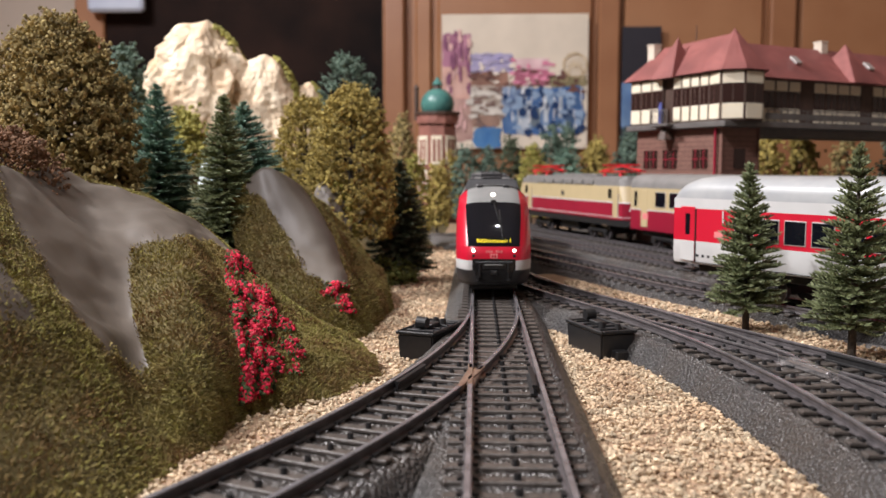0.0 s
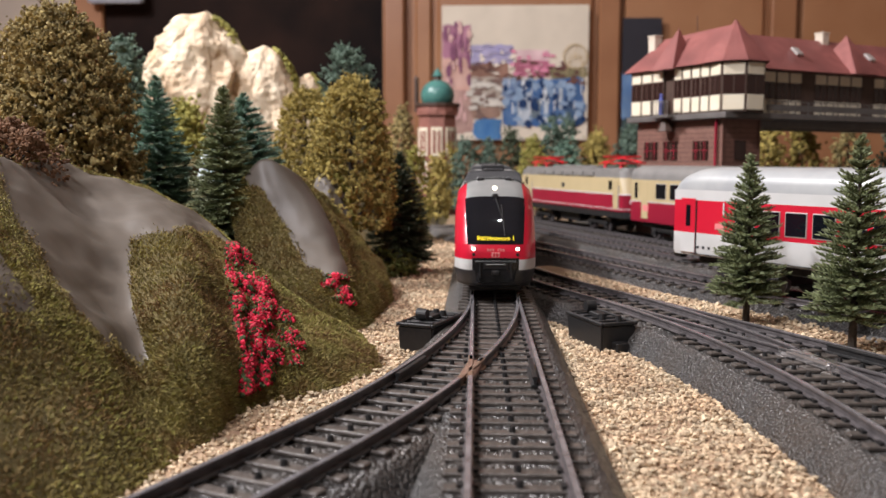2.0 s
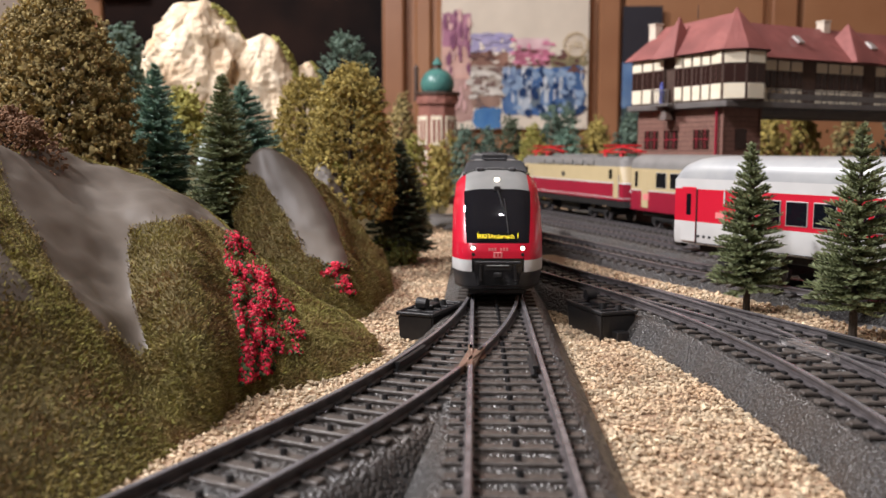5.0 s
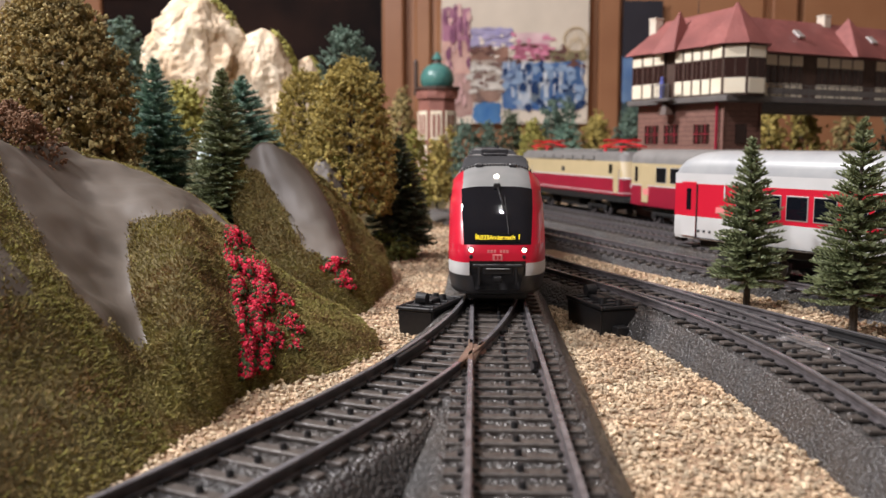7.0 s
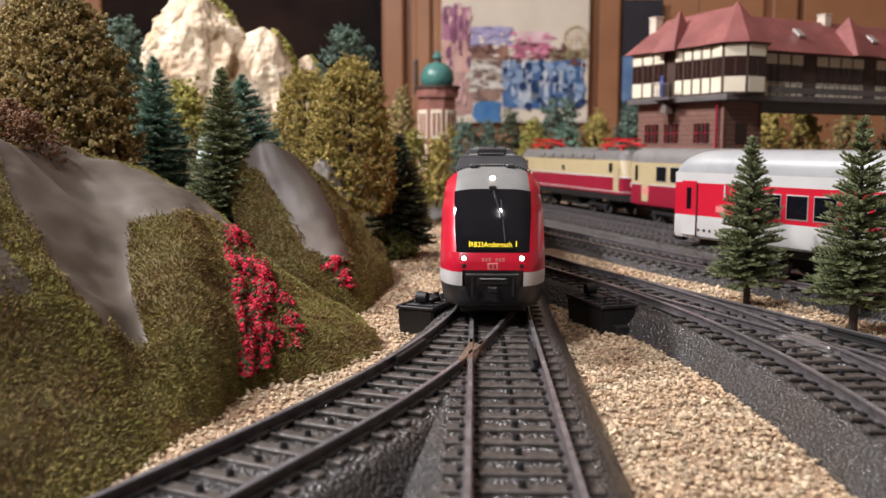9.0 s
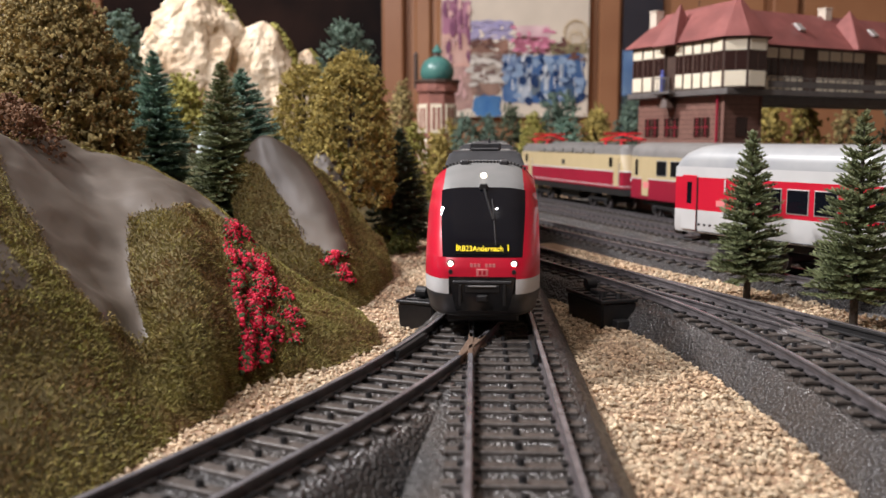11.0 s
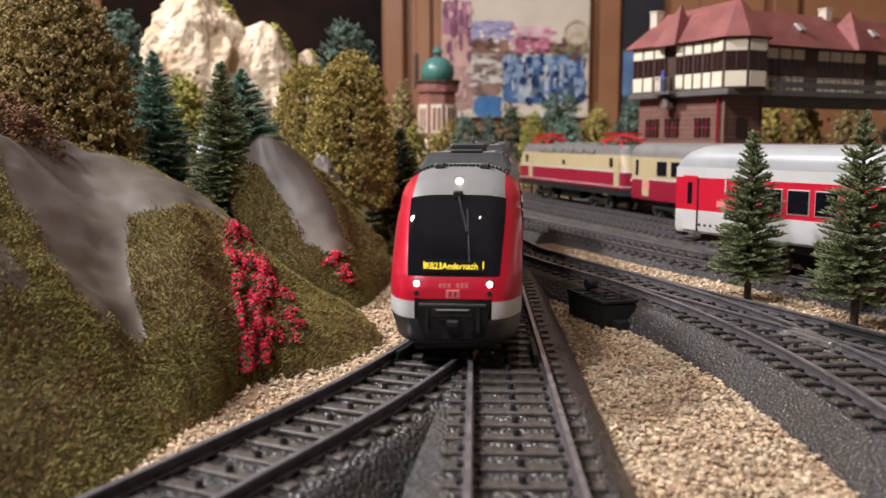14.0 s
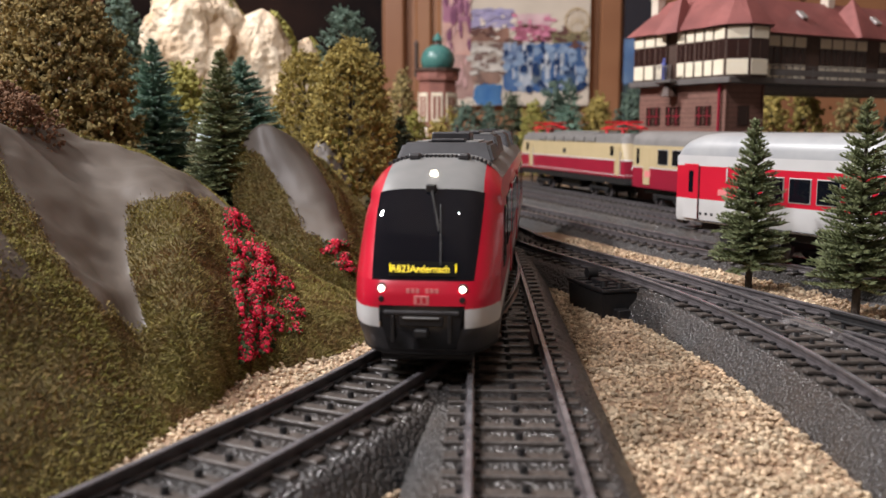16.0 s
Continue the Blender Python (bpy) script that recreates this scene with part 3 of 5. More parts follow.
    part("number_bars", bm, "faint", th, "pale number bars")
    c = nose_point(0, 15.9, .15)
    bm = bx(-1.5, 1.5, c.y - .05, c.y + .25, c.z - .95, c.z + .95, bevel=.1)
    part("emblem", bm, "faint", th, "pale square emblem")
    bm = bmesh.new()
    for k in (-.55, .55):
        box(bm, k - .32, k + .32, c.y - .16, c.y, c.z - .55, c.z + .55)
    part("emblem_mark", bm, "red", th)
    # sides
    zs = [4.0, 10.4, 14.3, 20.0, 33.0, 36.6, 43.0]
    mats = ["dark_grey", "band", "red", "red", "red", "red"]
    names = ["side_skirt", "side_band", "lower_side", "window_belt", "upper_side", "roof_edge"]
    for s in (-1, 1):
        for k in range(6):
            v, f = [], []
            sub = 4
            for j in range(sub + 1):
                z = zs[k] + (zs[k + 1] - zs[k]) * j / sub
                p = nose_point(HALF * s, z)
                v += [(p.x, p.y, p.z), (p.x, 60, p.z), (p.x, CAR_LEN - 60, p.z), (p.x, CAR_LEN - p.y, p.z)]
            for j in range(sub):
                for i in range(3):
                    a = j * 4 + i
                    f.append((a, a + 1, a + 5, a + 4))
            raw(names[k], v, f, mats[k], th, smooth=40)
        # side windows and doors
        x = HALF * s
        spots = [(24, 12, 19, 32), (46, 13, 21, 33), (62, 13, 21, 33), (98, 14, 21, 33), (115, 14, 21, 33), (132, 14, 21, 33), (170, 14, 21, 33), (187, 14, 21, 33),
                 (204, 14, 21, 33), (238, 14, 21, 33), (255, 14, 21, 33), (276, 12, 19, 32)]
        for i, (y, w, z0, z1) in enumerate(spots):
            bm = bmesh.new()
            box(bm, x - .3, x + .3, y, y + w, z0 + RZ, z1 + RZ, bevel=.25)
            if i == 0:
                for v in bm.verts:
                    if v.co.y < y + 2 and v.co.z > 24 + RZ:
                        v.co.y += 7
            win = part("side_window", bm, "glass", th, "dark side window")
        for y in (79, 152):
            dr = part("door", bx(x - .2, x + .25, y, y + 15, 9 + RZ, 34 + RZ, bevel=.2), "red", th, "red double door")
            for yy in (y + 2, y + 8.5):
                part("door_window", bx(x - .25, x + .4, yy, yy + 4.6, 19 + RZ, 32 + RZ, bevel=.3), "glass", dr)
    # tail mirror of the nose
    part("tail_end", bx(-14.6, 14.6, CAR_LEN - 42, CAR_LEN - 12, 5 + RZ, 40 + RZ, bevel=3, seg=3), "red", th)
    # roof
    v, f = [], []
    ys = (33.5, 60, 150, CAR_LEN - 60, CAR_LEN - 33.5)
    for y in ys:
        for i in range(17):
            x = -HALF + 2 * HALF * i / 16
            p = nose_point(x, 43.0)
            v.append((p.x, y, p.z + .25 * (1 - abs(x / HALF))))
    for j in range(len(ys) - 1):
        for i in range(16):
            f.append((j * 17 + i, j * 17 + i + 1, (j + 1) * 17 + i + 1, (j + 1) * 17 + i))
    raw("roof", v, f, "grey_roof", th, "grey ribbed roof", smooth=40)
    bm = bmesh.new()
    for i in range(25):
        x = -11.6 + 23.2 * i / 24
        p = nose_point(x, 43.0)
        box(bm, x - .25, x + .25, p.y - 1.2, p.y + 1.0, p.z - .45, p.z + .35)
    part("roof_rib", bm, "dark_grey", th, "fine dark roof ribs")
    for k in (-1, 1):
        p = nose_point(5.6 * k, 42.6)
        part("roof_vent", bx(5.6 * k - 1.3, 5.6 * k + 1.3, p.y - 1.2, p.y + 3, p.z - .4, p.z + 1.1, bevel=.4), "dark_grey", th)
    for y0, y1, top, w in ((44, 84, 45.8, 12.2), (100, 140, 47.4, 11.0), (186, 226, 47.4, 11.0), (238, 268, 47.8, 11.6)):
        bm = bmesh.new()
        box(bm, -w, w, y0, y1, 41 + RZ, top + RZ)
        for q in bm.verts:
            if q.co.z > 44 + RZ:
                q.co.x *= .86
                q.co.y += 3.0 if q.co.y < (y0 + y1) / 2 else -3.0
        bmesh.ops.bevel(bm, geom=list(bm.edges), offset=.7, segments=2, affect="EDGES")
        unit = part("roof_unit", bm, "dark_grey", th, "dark grey air-conditioning unit", smooth=35)
        part("unit_hatch", bx(-4.2, 4.2, y0 + 8, y1 - 6, top + RZ, top + .9 + RZ, bevel=.25), "dark_grey", unit)
        for k in (-1, 1):
            part("unit_grille", bx(k * 6.2 - 1.6, k * 6.2 + 1.6, y0 + 6, y1 - 6, top + RZ - .1, top + .35 + RZ, bevel=.1), "grey_roof", unit)
    part("horn_box", bx(-5.0, 5.0, 60, 72, 45.6 + RZ, 48.3 + RZ, bevel=.4), "dark_grey", th)
    part("antenna", cyl(bmesh.new(), .5, .3, 1.4, at(1.2, 64, 48.2 + RZ), seg=10), "dark_grey", th)
    # running gear
    for y in (45, CAR_LEN - 45):
        bg = part("bogie", bx(-11, 11, y - 21, y + 21, 3.0 + RZ, 9 + RZ, bevel=1), "black", th, "black bogie")
        for dy in (-13.5, 13.5):
            for x in (-GAUGE, GAUGE):
                part("wheel", cyl(bmesh.new(), 4.9, 4.9, 2.0, at(x - 1.0, y + dy, 4.9 + RZ, 0, 90), seg=20), "rail", bg)
            part("axle", cyl(bmesh.new(), .9, .9, 16, at(-8, y + dy, 4.9 + RZ, 0, 90), seg=8), "black", bg)
    part("underframe", bx(-12, 12, 30, CAR_LEN - 30, 6 + RZ, 12 + RZ, bevel=1), "black", th)
    return th


car = railcar()

# ---- coaches ----
def section_shell(name, prof, y0, y1, material, parent, label="", ends=False):
    """A strip of body carried from y0 to y1: prof is a list of (x, z)."""
    v = [(x, y, z + RZ) for y in (y0, y1) for x, z in prof]
    n = len(prof)
    f = [(i, i + 1, n + i + 1, n + i) for i in range(n - 1)]
    if ends:
        f += [tuple(range(n))[::-1], tuple(range(n, 2 * n))]
    return raw(name, v, f, material, parent, label, smooth=35)


def roof_profile(half, z0, z1):
    pts = []
    for i in range(17):
        a = math.pi * i / 16
        c, s_ = math.cos(a), math.sin(a)
        pts.append((-half * math.copysign(abs(c) ** .62, c), z0 + (z1 - z0) * s_ ** .72))
    return pts


def bogie(parent, y, low=0):
    bg = part("bogie", bx(-9.2, 9.2, y - 17, y + 17, 4.0 + RZ, 8 + RZ, bevel=.6), "black", parent, "black bogie frame")
    for dy in (-12, 12):
        for x in (-GAUGE, GAUGE):
            part("wheel", cyl(bmesh.new(), 5.2, 5.2, 2, at(x - 1, y + dy, 5.2 + RZ, 0, 90), seg=20), "rail", bg)
        for x in (-11, 11):
            part("axle_box", bx(x - 1.2, x + 1.2, y + dy - 2.2, y + dy + 2.2, 3.2 + RZ, 7 + RZ, bevel=.3), "black", bg)
    for x in (-11, 11):
        part("side_frame", bx(x - .7, x + .7, y - 15, y + 15, 5.2 + RZ, 7.2 + RZ, bevel=.3), "black", bg)
    return bg


def pane_set(th, x, y, w, z0, z1, frame_mat="frame_metal", rim=.42):
    s = 1 if x > 0 else -1
    fr = part("window", bx(x - .25, x + .25, y - rim, y + w + rim, z0 - rim + RZ, z1 + rim + RZ, bevel=.2), frame_mat, th, "metal-framed window")
    part("pane", bx(x + s * .05, x + s * .4, y, y + w, z0 + RZ, z1 + RZ, bevel=.15), "glass", fr)


def coach_white():
    th = thing("passenger_coach", "red and white passenger coach with grey roof on a storage track", "model coach")
    L, H = 282, 15.2
    section_shell("lower_side", [(-H + .6, 12), (-H, 14), (-H, 21.2)], 0, L, "white", th, "white lower side")
    section_shell("window_band", [(-H, 21.2), (-H, 34.3)], 0, L, "coach_red", th, "red window band")
    section_shell("upper_side", [(-H, 34.3), (-H, 38.4)], 0, L, "white", th, "white strip below the roof")
    section_shell("lower_side", [(H - .6, 12), (H, 14), (H, 21.2)], 0, L, "white", th)
    section_shell("window_band", [(H, 21.2), (H, 34.3)], 0, L, "coach_red", th)
    section_shell("upper_side", [(H, 34.3), (H, 38.4)], 0, L, "white", th)
    # roof with drooping rounded ends
    pr, v, f = roof_profile(H, 38.4, 47.4), [], []
    cuts = [(0, .12), (1.2, .5), (3.5, .75), (8, .93), (15, 1), (L - 15, 1), (L - 8, .93), (L - 3.5, .75), (L - 1.2, .5), (L, .12)]
    for y, k in cuts:
        for x, z in pr:
            v.append((x * (.93 + .07 * min(1, k * 1.2)), y, 38.4 + (z - 38.4) * k + RZ))
    n = len(pr)
    for j in range(len(cuts) - 1):
        for i in range(n - 1):
            f.append((j * n + i, j * n + i + 1, (j + 1) * n + i + 1, (j + 1) * n + i))
    raw("roof", v, f, "coach_roof", th, "smooth silver-grey roof", smooth=35)
    for y, s in ((0, 1), (L, -1)):
        part("end_wall", bx(-H + .3, H - .3, y, y + s * 1.2, 12 + RZ, 38.4 + RZ, bevel=.3), "white", th)
        part("end_band", bx(-H + .2, H - .2, y - s * .15, y + s * .4, 21.2 + RZ, 34.3 + RZ), "coach_red", th)
        part("gangway", bx(-6, 6, y - s * 2.5, y, 13 + RZ, 37 + RZ, bevel=.8), "black", th, "black rubber gangway")
        for x in (-9, 9):
            part("buffer", cyl(bmesh.new(), 2.3, 2.3, 4, at(x, y - s * .2, 12 + RZ, 90 * s), seg=14), "black", th)
        part("step", bx(-H + 1, H - 1, y + s * 1, y + s * 9, 8.2 + RZ, 9 + RZ, bevel=.2), "black", th)
    for x in (-H, H):
        for y in (4, L - 12):
            dr = part("door", bx(x - .25, x + .25, y, y + 8, 13 + RZ, 35 + RZ, bevel=.2), "coach_red", th, "red and white end door")
            part("door_window", bx(x - .35, x + .35, y + 2.6, y + 5.6, 23.5 + RZ, 32.5 + RZ, bevel=.3), "glass", dr)
            part("door_base", bx(x - .3, x + .3, y + .1, y + 7.9, 13.1 + RZ, 21.2 + RZ, bevel=.1), "white", dr)
            part("door_gap", bx(x - .28, x + .28, y + 8.2, y + 8.6, 12.6 + RZ, 34.2 + RZ), "black", dr)
        for i in range(19):
            pane_set(th, x, 33 + i * 11.6, 8.7, 23.2, 31.4)
        part("lower_line", bx(x - .12, x + .12, 10, L - 10, 12.6 + RZ, 12.9 + RZ), "dark_grey", th)
        me = text_mesh("1", 7.0)
        t = finish("class_numeral", me, "white", th, "white first-class numeral")
        s = 1 if x > 0 else -1
        t.matrix_local = Matrix.Translation((Vector((x + .35 * s, 27, 31.2 + RZ)) * S)) @ Matrix.Rotation(radians(90 * s), 4, "Z") @ Matrix.Rotation(radians(90), 4, "X")
        part("side_bars", bx(x - .15, x + .15, 22.5, 27.5, 23.2 + RZ, 25.6 + RZ), "faint", th, "pale lettering bars")
        bm = bmesh.new()
        for k in range(3):
            box(bm, x - .15, x + .15, 13 + k * 3, 14.2 + k * 3, 15 + RZ, 16 + RZ)
        part("data_bars", bm, "dark_grey", th, "small grey lettering bars")
    part("underframe", bx(-11, 11, 10, L - 10, 8.5 + RZ, 12.2 + RZ, bevel=.6), "black", th)
    part("battery_box", bx(-12.5, 12.5, 95, 140, 5 + RZ, 11 + RZ, bevel=.6), "black", th)
    bogie(th, 36)
    bogie(th, L - 36)
    return th


def place(th, o, a, d):
    """Stand a vehicle on a storage track, its near-left end d along it."""
    x, y = on_line(o, a, d)
    th.matrix_world = pose(x * S, y * S, 0, 0, 0, 180 + math.degrees(a))
    return th


place(coach_white(), CO, A1, 0)


def loco():
    th = thing("electric_locomotive", "cream and wine-red electric locomotive with red pantographs", "model locomotive")
    L, H = 198, 15.4

    def shell(name, z0, z1, material, inset=0.0, label=""):
        """Body band with raked, rounded cab ends."""
        v, f, rings = [], [], []
        for z in (z0, z1):
            rake = max(0, z - 27) * .42
            ring = []
            for k, (fx, dy) in enumerate(((-1, 7.5), (-.96, 4.2), (-.75, 1.4), (-.4, .3), (0, 0), (.4, .3), (.75, 1.4), (.96, 4.2), (1, 7.5))):
                ring.append((fx * (H - inset), dy + rake))
            ring += [(x, L - y) for x, y in ring[::-1]]
            rings.append(ring)
            v += [(x, y, z + RZ) for x, y in ring]
        n = len(rings[0])
        f = [(i, (i + 1) % n, n + (i + 1) % n, n + i) for i in range(n)]
        f += [tuple(range(n))[::-1], tuple(range(n, 2 * n))]
        return raw(name, v, f, material, th, label, smooth=30)

    shell("skirt", 11, 15.6, "black", .5, "black lower frame")
    shell("lower_body", 15.6, 27.3, "wine", 0, "wine-red lower body")
    shell("trim_line", 26.9, 27.7, "white", -.15)
    shell("trim_line", 17.0, 17.5, "white", -.15)
    shell("upper_body", 27.3, 38.5, "cream", .1, "cream upper body")
    shell("roof_edge", 38.5, 43.0, "roof_grey2", .8, "grey louvred roof edge")
    shell("roof", 43.0, 45.2, "roof_grey2", 3.5, "dull grey roof")
    for y, s in ((0, 1), (L, -1)):
        for x0, x1 in ((-10.5, -.6), (.6, 10.5)):
            m = at(0, y + s * 5.2, 34 + RZ, s * -22)
            part("cab_window", box(bmesh.new(), x0, x1, -1.0, .9, -3.2, 4.0, bevel=.5, m=m), "glass", th, "dark cab windscreen")
        for x in (-9.5, 9.5):
            part("lamp", cyl(bmesh.new(), 1.7, 1.5, 1.4, at(x, y + s * 1.0, 22 + RZ, 90 * s), seg=14), "white", th)
            part("buffer", cyl(bmesh.new(), 2.4, 2.4, 5, at(x, y + s * 1, 12.5 + RZ, 90 * s), seg=14), "black", th)
        part("top_lamp", cyl(bmesh.new(), 1.5, 1.3, 1.2, at(0, y + s * 7, 40 + RZ, 90 * s), seg=14), "white", th)
    for x in (-H, H):
        for y in (19, L - 24):
            part("cab_side_window", bx(x - .3, x + .3, y, y + 5, 30 + RZ, 36.5 + RZ, bevel=.4), "glass", th)
            part("door", bx(x - .22, x + .22, y + 7, y + 14, 17 + RZ, 37 + RZ, bevel=.2), "cream", th, "cream cab door")
            part("handrail", bx(x - .5, x + .5, y + 15, y + 15.5, 18 + RZ, 33 + RZ), "frame_metal", th)
        for i in range(6):
            part("louvre", bx(x - .6, x + .35, 46 + i * 18, 60 + i * 18, 39.2 + RZ, 42.4 + RZ, bevel=.2), "roof_grey2", th)
        part("emblem", bx(x - .2, x + .2, 95, 100, 30 + RZ, 33.5 + RZ), "dark_grey", th)
    part("roof_walk", bx(-8, 8, 60, 140, 45.2 + RZ, 46.6 + RZ, bevel=.4), "roof_grey2", th)
    for y in (34, L - 34):
        pg = part("pantograph", bx(-8, 8, y - 20, y + 20, 48.0 + RZ, 49.0 + RZ), "panto", th, "folded red pantograph")
        for k in (-1, 1):
            part("arm", box(bmesh.new(), k * 6 - .6, k * 6 + .6, -17, 17, -.5, .5, m=at(0, y, 51.0 + RZ, 6 * k)), "panto", pg)
            part("shoe", bx(-13, 13, y + k * 3 - .6, y + k * 3 + .6, 52.2 + RZ, 53.6 + RZ, bevel=.2), "panto", pg)
            part("insulator", cyl(bmesh.new(), 1.4, 1.0, 2.4, at(k * 7, y + 12, 45.0 + RZ), seg=10), "panto", pg)
            part("insulator", cyl(bmesh.new(), 1.4, 1.0, 2.4, at(k * 7, y - 12, 45.0 + RZ), seg=10), "panto", pg)
    bogie(th, 48)
    bogie(th, L - 48)
    part("transformer", bx(-10, 10, 82, 116, 4 + RZ, 11 + RZ, bevel=.8), "black", th)
    return th


place(loco(), LO, A2, -179)


def coach_cream():
    th = thing("express_coach", "cream and wine-red express coach behind the locomotive", "model coach")
    L, H = 282, 15.2
    for s in (-1, 1):
        section_shell("lower_side", [(s * (H - .6), 11), (s * H, 14), (s * H, 24)], 0, L, "wine", th, "wine-red lower side")
        section_shell("window_band", [(s * H, 24), (s * H, 38.0)], 0, L, "cream", th, "cream window band")
        part("line", bx(s * H - .15, s * H + .15, 0, L, 23.7 + RZ, 24.3 + RZ), "white", th)
        for i in range(14):
            pane_set(th, s * H, 32 + i * 16.5, 11.5, 26.5, 35.5)
        part("door", bx(s * H - .2, s * H + .25, 14, 22, 13 + RZ, 37 + RZ, bevel=.2), "cream", th)
        part("side_plate", bx(s * H - .2, s * H + .3, 16, 23, 18 + RZ, 22 + RZ), "faint", th, "pale plate")
        part("corner_window", bx(s * H - .2, s * H + .3, 5, 8.5, 26 + RZ, 36 + RZ, bevel=.3), "glass", th)
    section_shell("roof", roof_profile(H, 38.0, 47.0), 0, L, "roof_grey2", th, "dull grey roof", ends=True)
    for y, s in ((0, 1), (L, -1)):
        part("end_wall", bx(-H + .2, H - .2, y, y + s * 1, 11 + RZ, 38 + RZ), "wine", th)
        part("gangway", bx(-6, 6, y - s * 2.5, y, 12 + RZ, 36 + RZ, bevel=.8), "black", th)
    part("underframe", bx(-11, 11, 8, L - 8, 7.5 + RZ, 11.5 + RZ, bevel=.6), "black", th)
    bogie(th, 36)
    bogie(th, L - 36)
    return th


place(coach_cream(), LO, A2, 27)
place(coach_cream(), LO, A2, 315)


# ---- hills ----
def spline(pts, u):
    """Catmull-Rom through pts at u in 0..1."""
    n = len(pts) - 1
    t = u * n
    i = min(int(t), n - 1)
    k = t - i
    p = [Vector(pts[max(0, min(n, i + d))]) for d in (-1, 0, 1, 2)]
    return .5 * ((2 * p[1]) + (p[2] - p[0]) * k + (2 * p[0] - 5 * p[1] + 4 * p[2] - p[3]) * k * k + (3 * p[1] - p[0] - 3 * p[2] + p[3]) * k ** 3)


class Hill:
    """A foam hill: a face lofted over lines that run along it from foot to crest, falling off behind."""

    def __init__(self, lines, back, lump, seed, nu=180, nv=150):
        self.lines, self.back, self.lump, self.seed, self.nu, self.nv = lines, back, lump, seed, nu, nv
        self.grid = np.array([[self.form(i / nu, 2 * j / nv)[:] for i in range(nu + 1)] for j in range(nv + 1)])

    def form(self, u, v):
        ring = [spline(l, u) for l in self.lines]
        if v <= 1:
            p = spline(ring, v)
        else:
            k, b = v - 1, ring[-1]
            p = b + Vector((self.back[0] * k, self.back[1] * k, -b.z * 1.05 * k * k + 1.0 * math.sin(math.pi * k)))
        q = p * .045 + Vector((self.seed, 0, 0))
        fade = min(1, v * 3)
        p.z += (.5 * noise.noise(p * .22) + .9 * noise.noise(p * .11)) * fade
        return p + Vector((noise.noise(q), noise.noise(q + Vector((9, 0, 0))), noise.noise(q + Vector((0, 9, 0))))) * self.lump * fade

    def point(self, u, v):
        a, b = min(max(u, 0), .9999) * self.nu, min(max(v, 0), 1.9999) / 2 * self.nv
        i, j = int(a), int(b)
        s, t, g = a - i, b - j, self.grid
        return Vector((g[j, i] * (1 - s) + g[j, i + 1] * s) * (1 - t) + (g[j + 1, i] * (1 - s) + g[j + 1, i + 1] * s) * t)

    def sheet(self):
        n = self.nu + 1
        return self.grid.reshape(-1, 3), [(j * n + i, j * n + i + 1, (j + 1) * n + i + 1, (j + 1) * n + i) for j in range(self.nv) for i in range(self.nu)]

    def slope(self, bare, parent, label):
        """The sheet itself: bare rock where bare(u, v) holds, moss elsewhere."""
        ob = raw("slope", *self.sheet(), ["rock", "moss"], parent, label, smooth=80)
        for p in ob.data.polygons:
            i, j = p.index % self.nu, p.index // self.nu
            p.material_index = 0 if bare((i + .5) / self.nu, 2 * (j + .5) / self.nv) > .5 else 1
        return ob


def fibres(name, hill, count, keep, size, material, parent, label, seed):
    """Short grass fibres that stand on a hill where keep(u, v) holds."""
    rnd = random.Random(seed)
    vs, fs = [], []
    for _ in range(count):
        u, v = rnd.random(), rnd.random() * 1.25
        if keep(u, v) < rnd.random():
            continue
        p = hill.point(u, v)
        t1, t2 = hill.point(min(1, u + .004), v) - p, hill.point(u, v + .008) - p
        n = t1.cross(t2)
        if n.length < 1e-6:
            continue
        n.normalize()
        if n.z < 0 and n.y > 0:
            n = -n
        if n.y > .3 and v < .8:
            n = -n
        d = (n + Vector((rnd.uniform(-1, 1), rnd.uniform(-1, 1), rnd.uniform(-.5, 1))) * .8).normalized()
        L, w = size * rnd.uniform(.5, 1.3), size * .13
        s = d.orthogonal().normalized()
        s.rotate(Matrix.Rotation(rnd.uniform(0, 6.3), 3, d))
        b = len(vs)
        p0 = p - n * .2
        bend = Vector((rnd.uniform(-1, 1), rnd.uniform(-1, 1), -.5)) * L * .25
        vs += [(p0 - s * w)[:], (p0 + s * w)[:], (p0 + d * L * .6 + s * w * .6)[:], (p0 + d * L * .6 - s * w * .6)[:], (p0 + d * L + bend)[:]]
        fs += [(b, b + 1, b + 2, b + 3), (b + 3, b + 2, b + 4)]
    ob = raw(name, vs, fs, material, parent, label)
    ob["kind"] = "stuff"
    return ob


def sm(x, a, b):
    return ease((x - a) / (b - a))


hill1 = Hill([
    [(-28, 249, 0), (-40, 223, 0), (-55.5, 206, 0), (-57.5, 184, 0), (-61, 174, 0), (-61.5, 163, 0), (-70, 115, 0)],
    [(-30, 254, 2.5), (-47, 237, 9.5), (-61, 219, 15), (-64, 190, 14), (-77, 196, 14), (-84, 173, 23), (-102, 132, 28)],
    [(-31.5, 260, 3.5), (-52, 252, 14), (-73, 251, 26.5), (-84, 246, 37), (-104, 236, 37), (-106, 186, 44.5), (-125, 152, 52)],
    [(-33, 268, 2), (-58, 272, 17.5), (-84, 287, 34), (-106, 297, 47.5), (-133, 282, 59), (-128, 209, 61), (-142, 178, 68)]],
    (-25, 70), 1.8, 2.0)


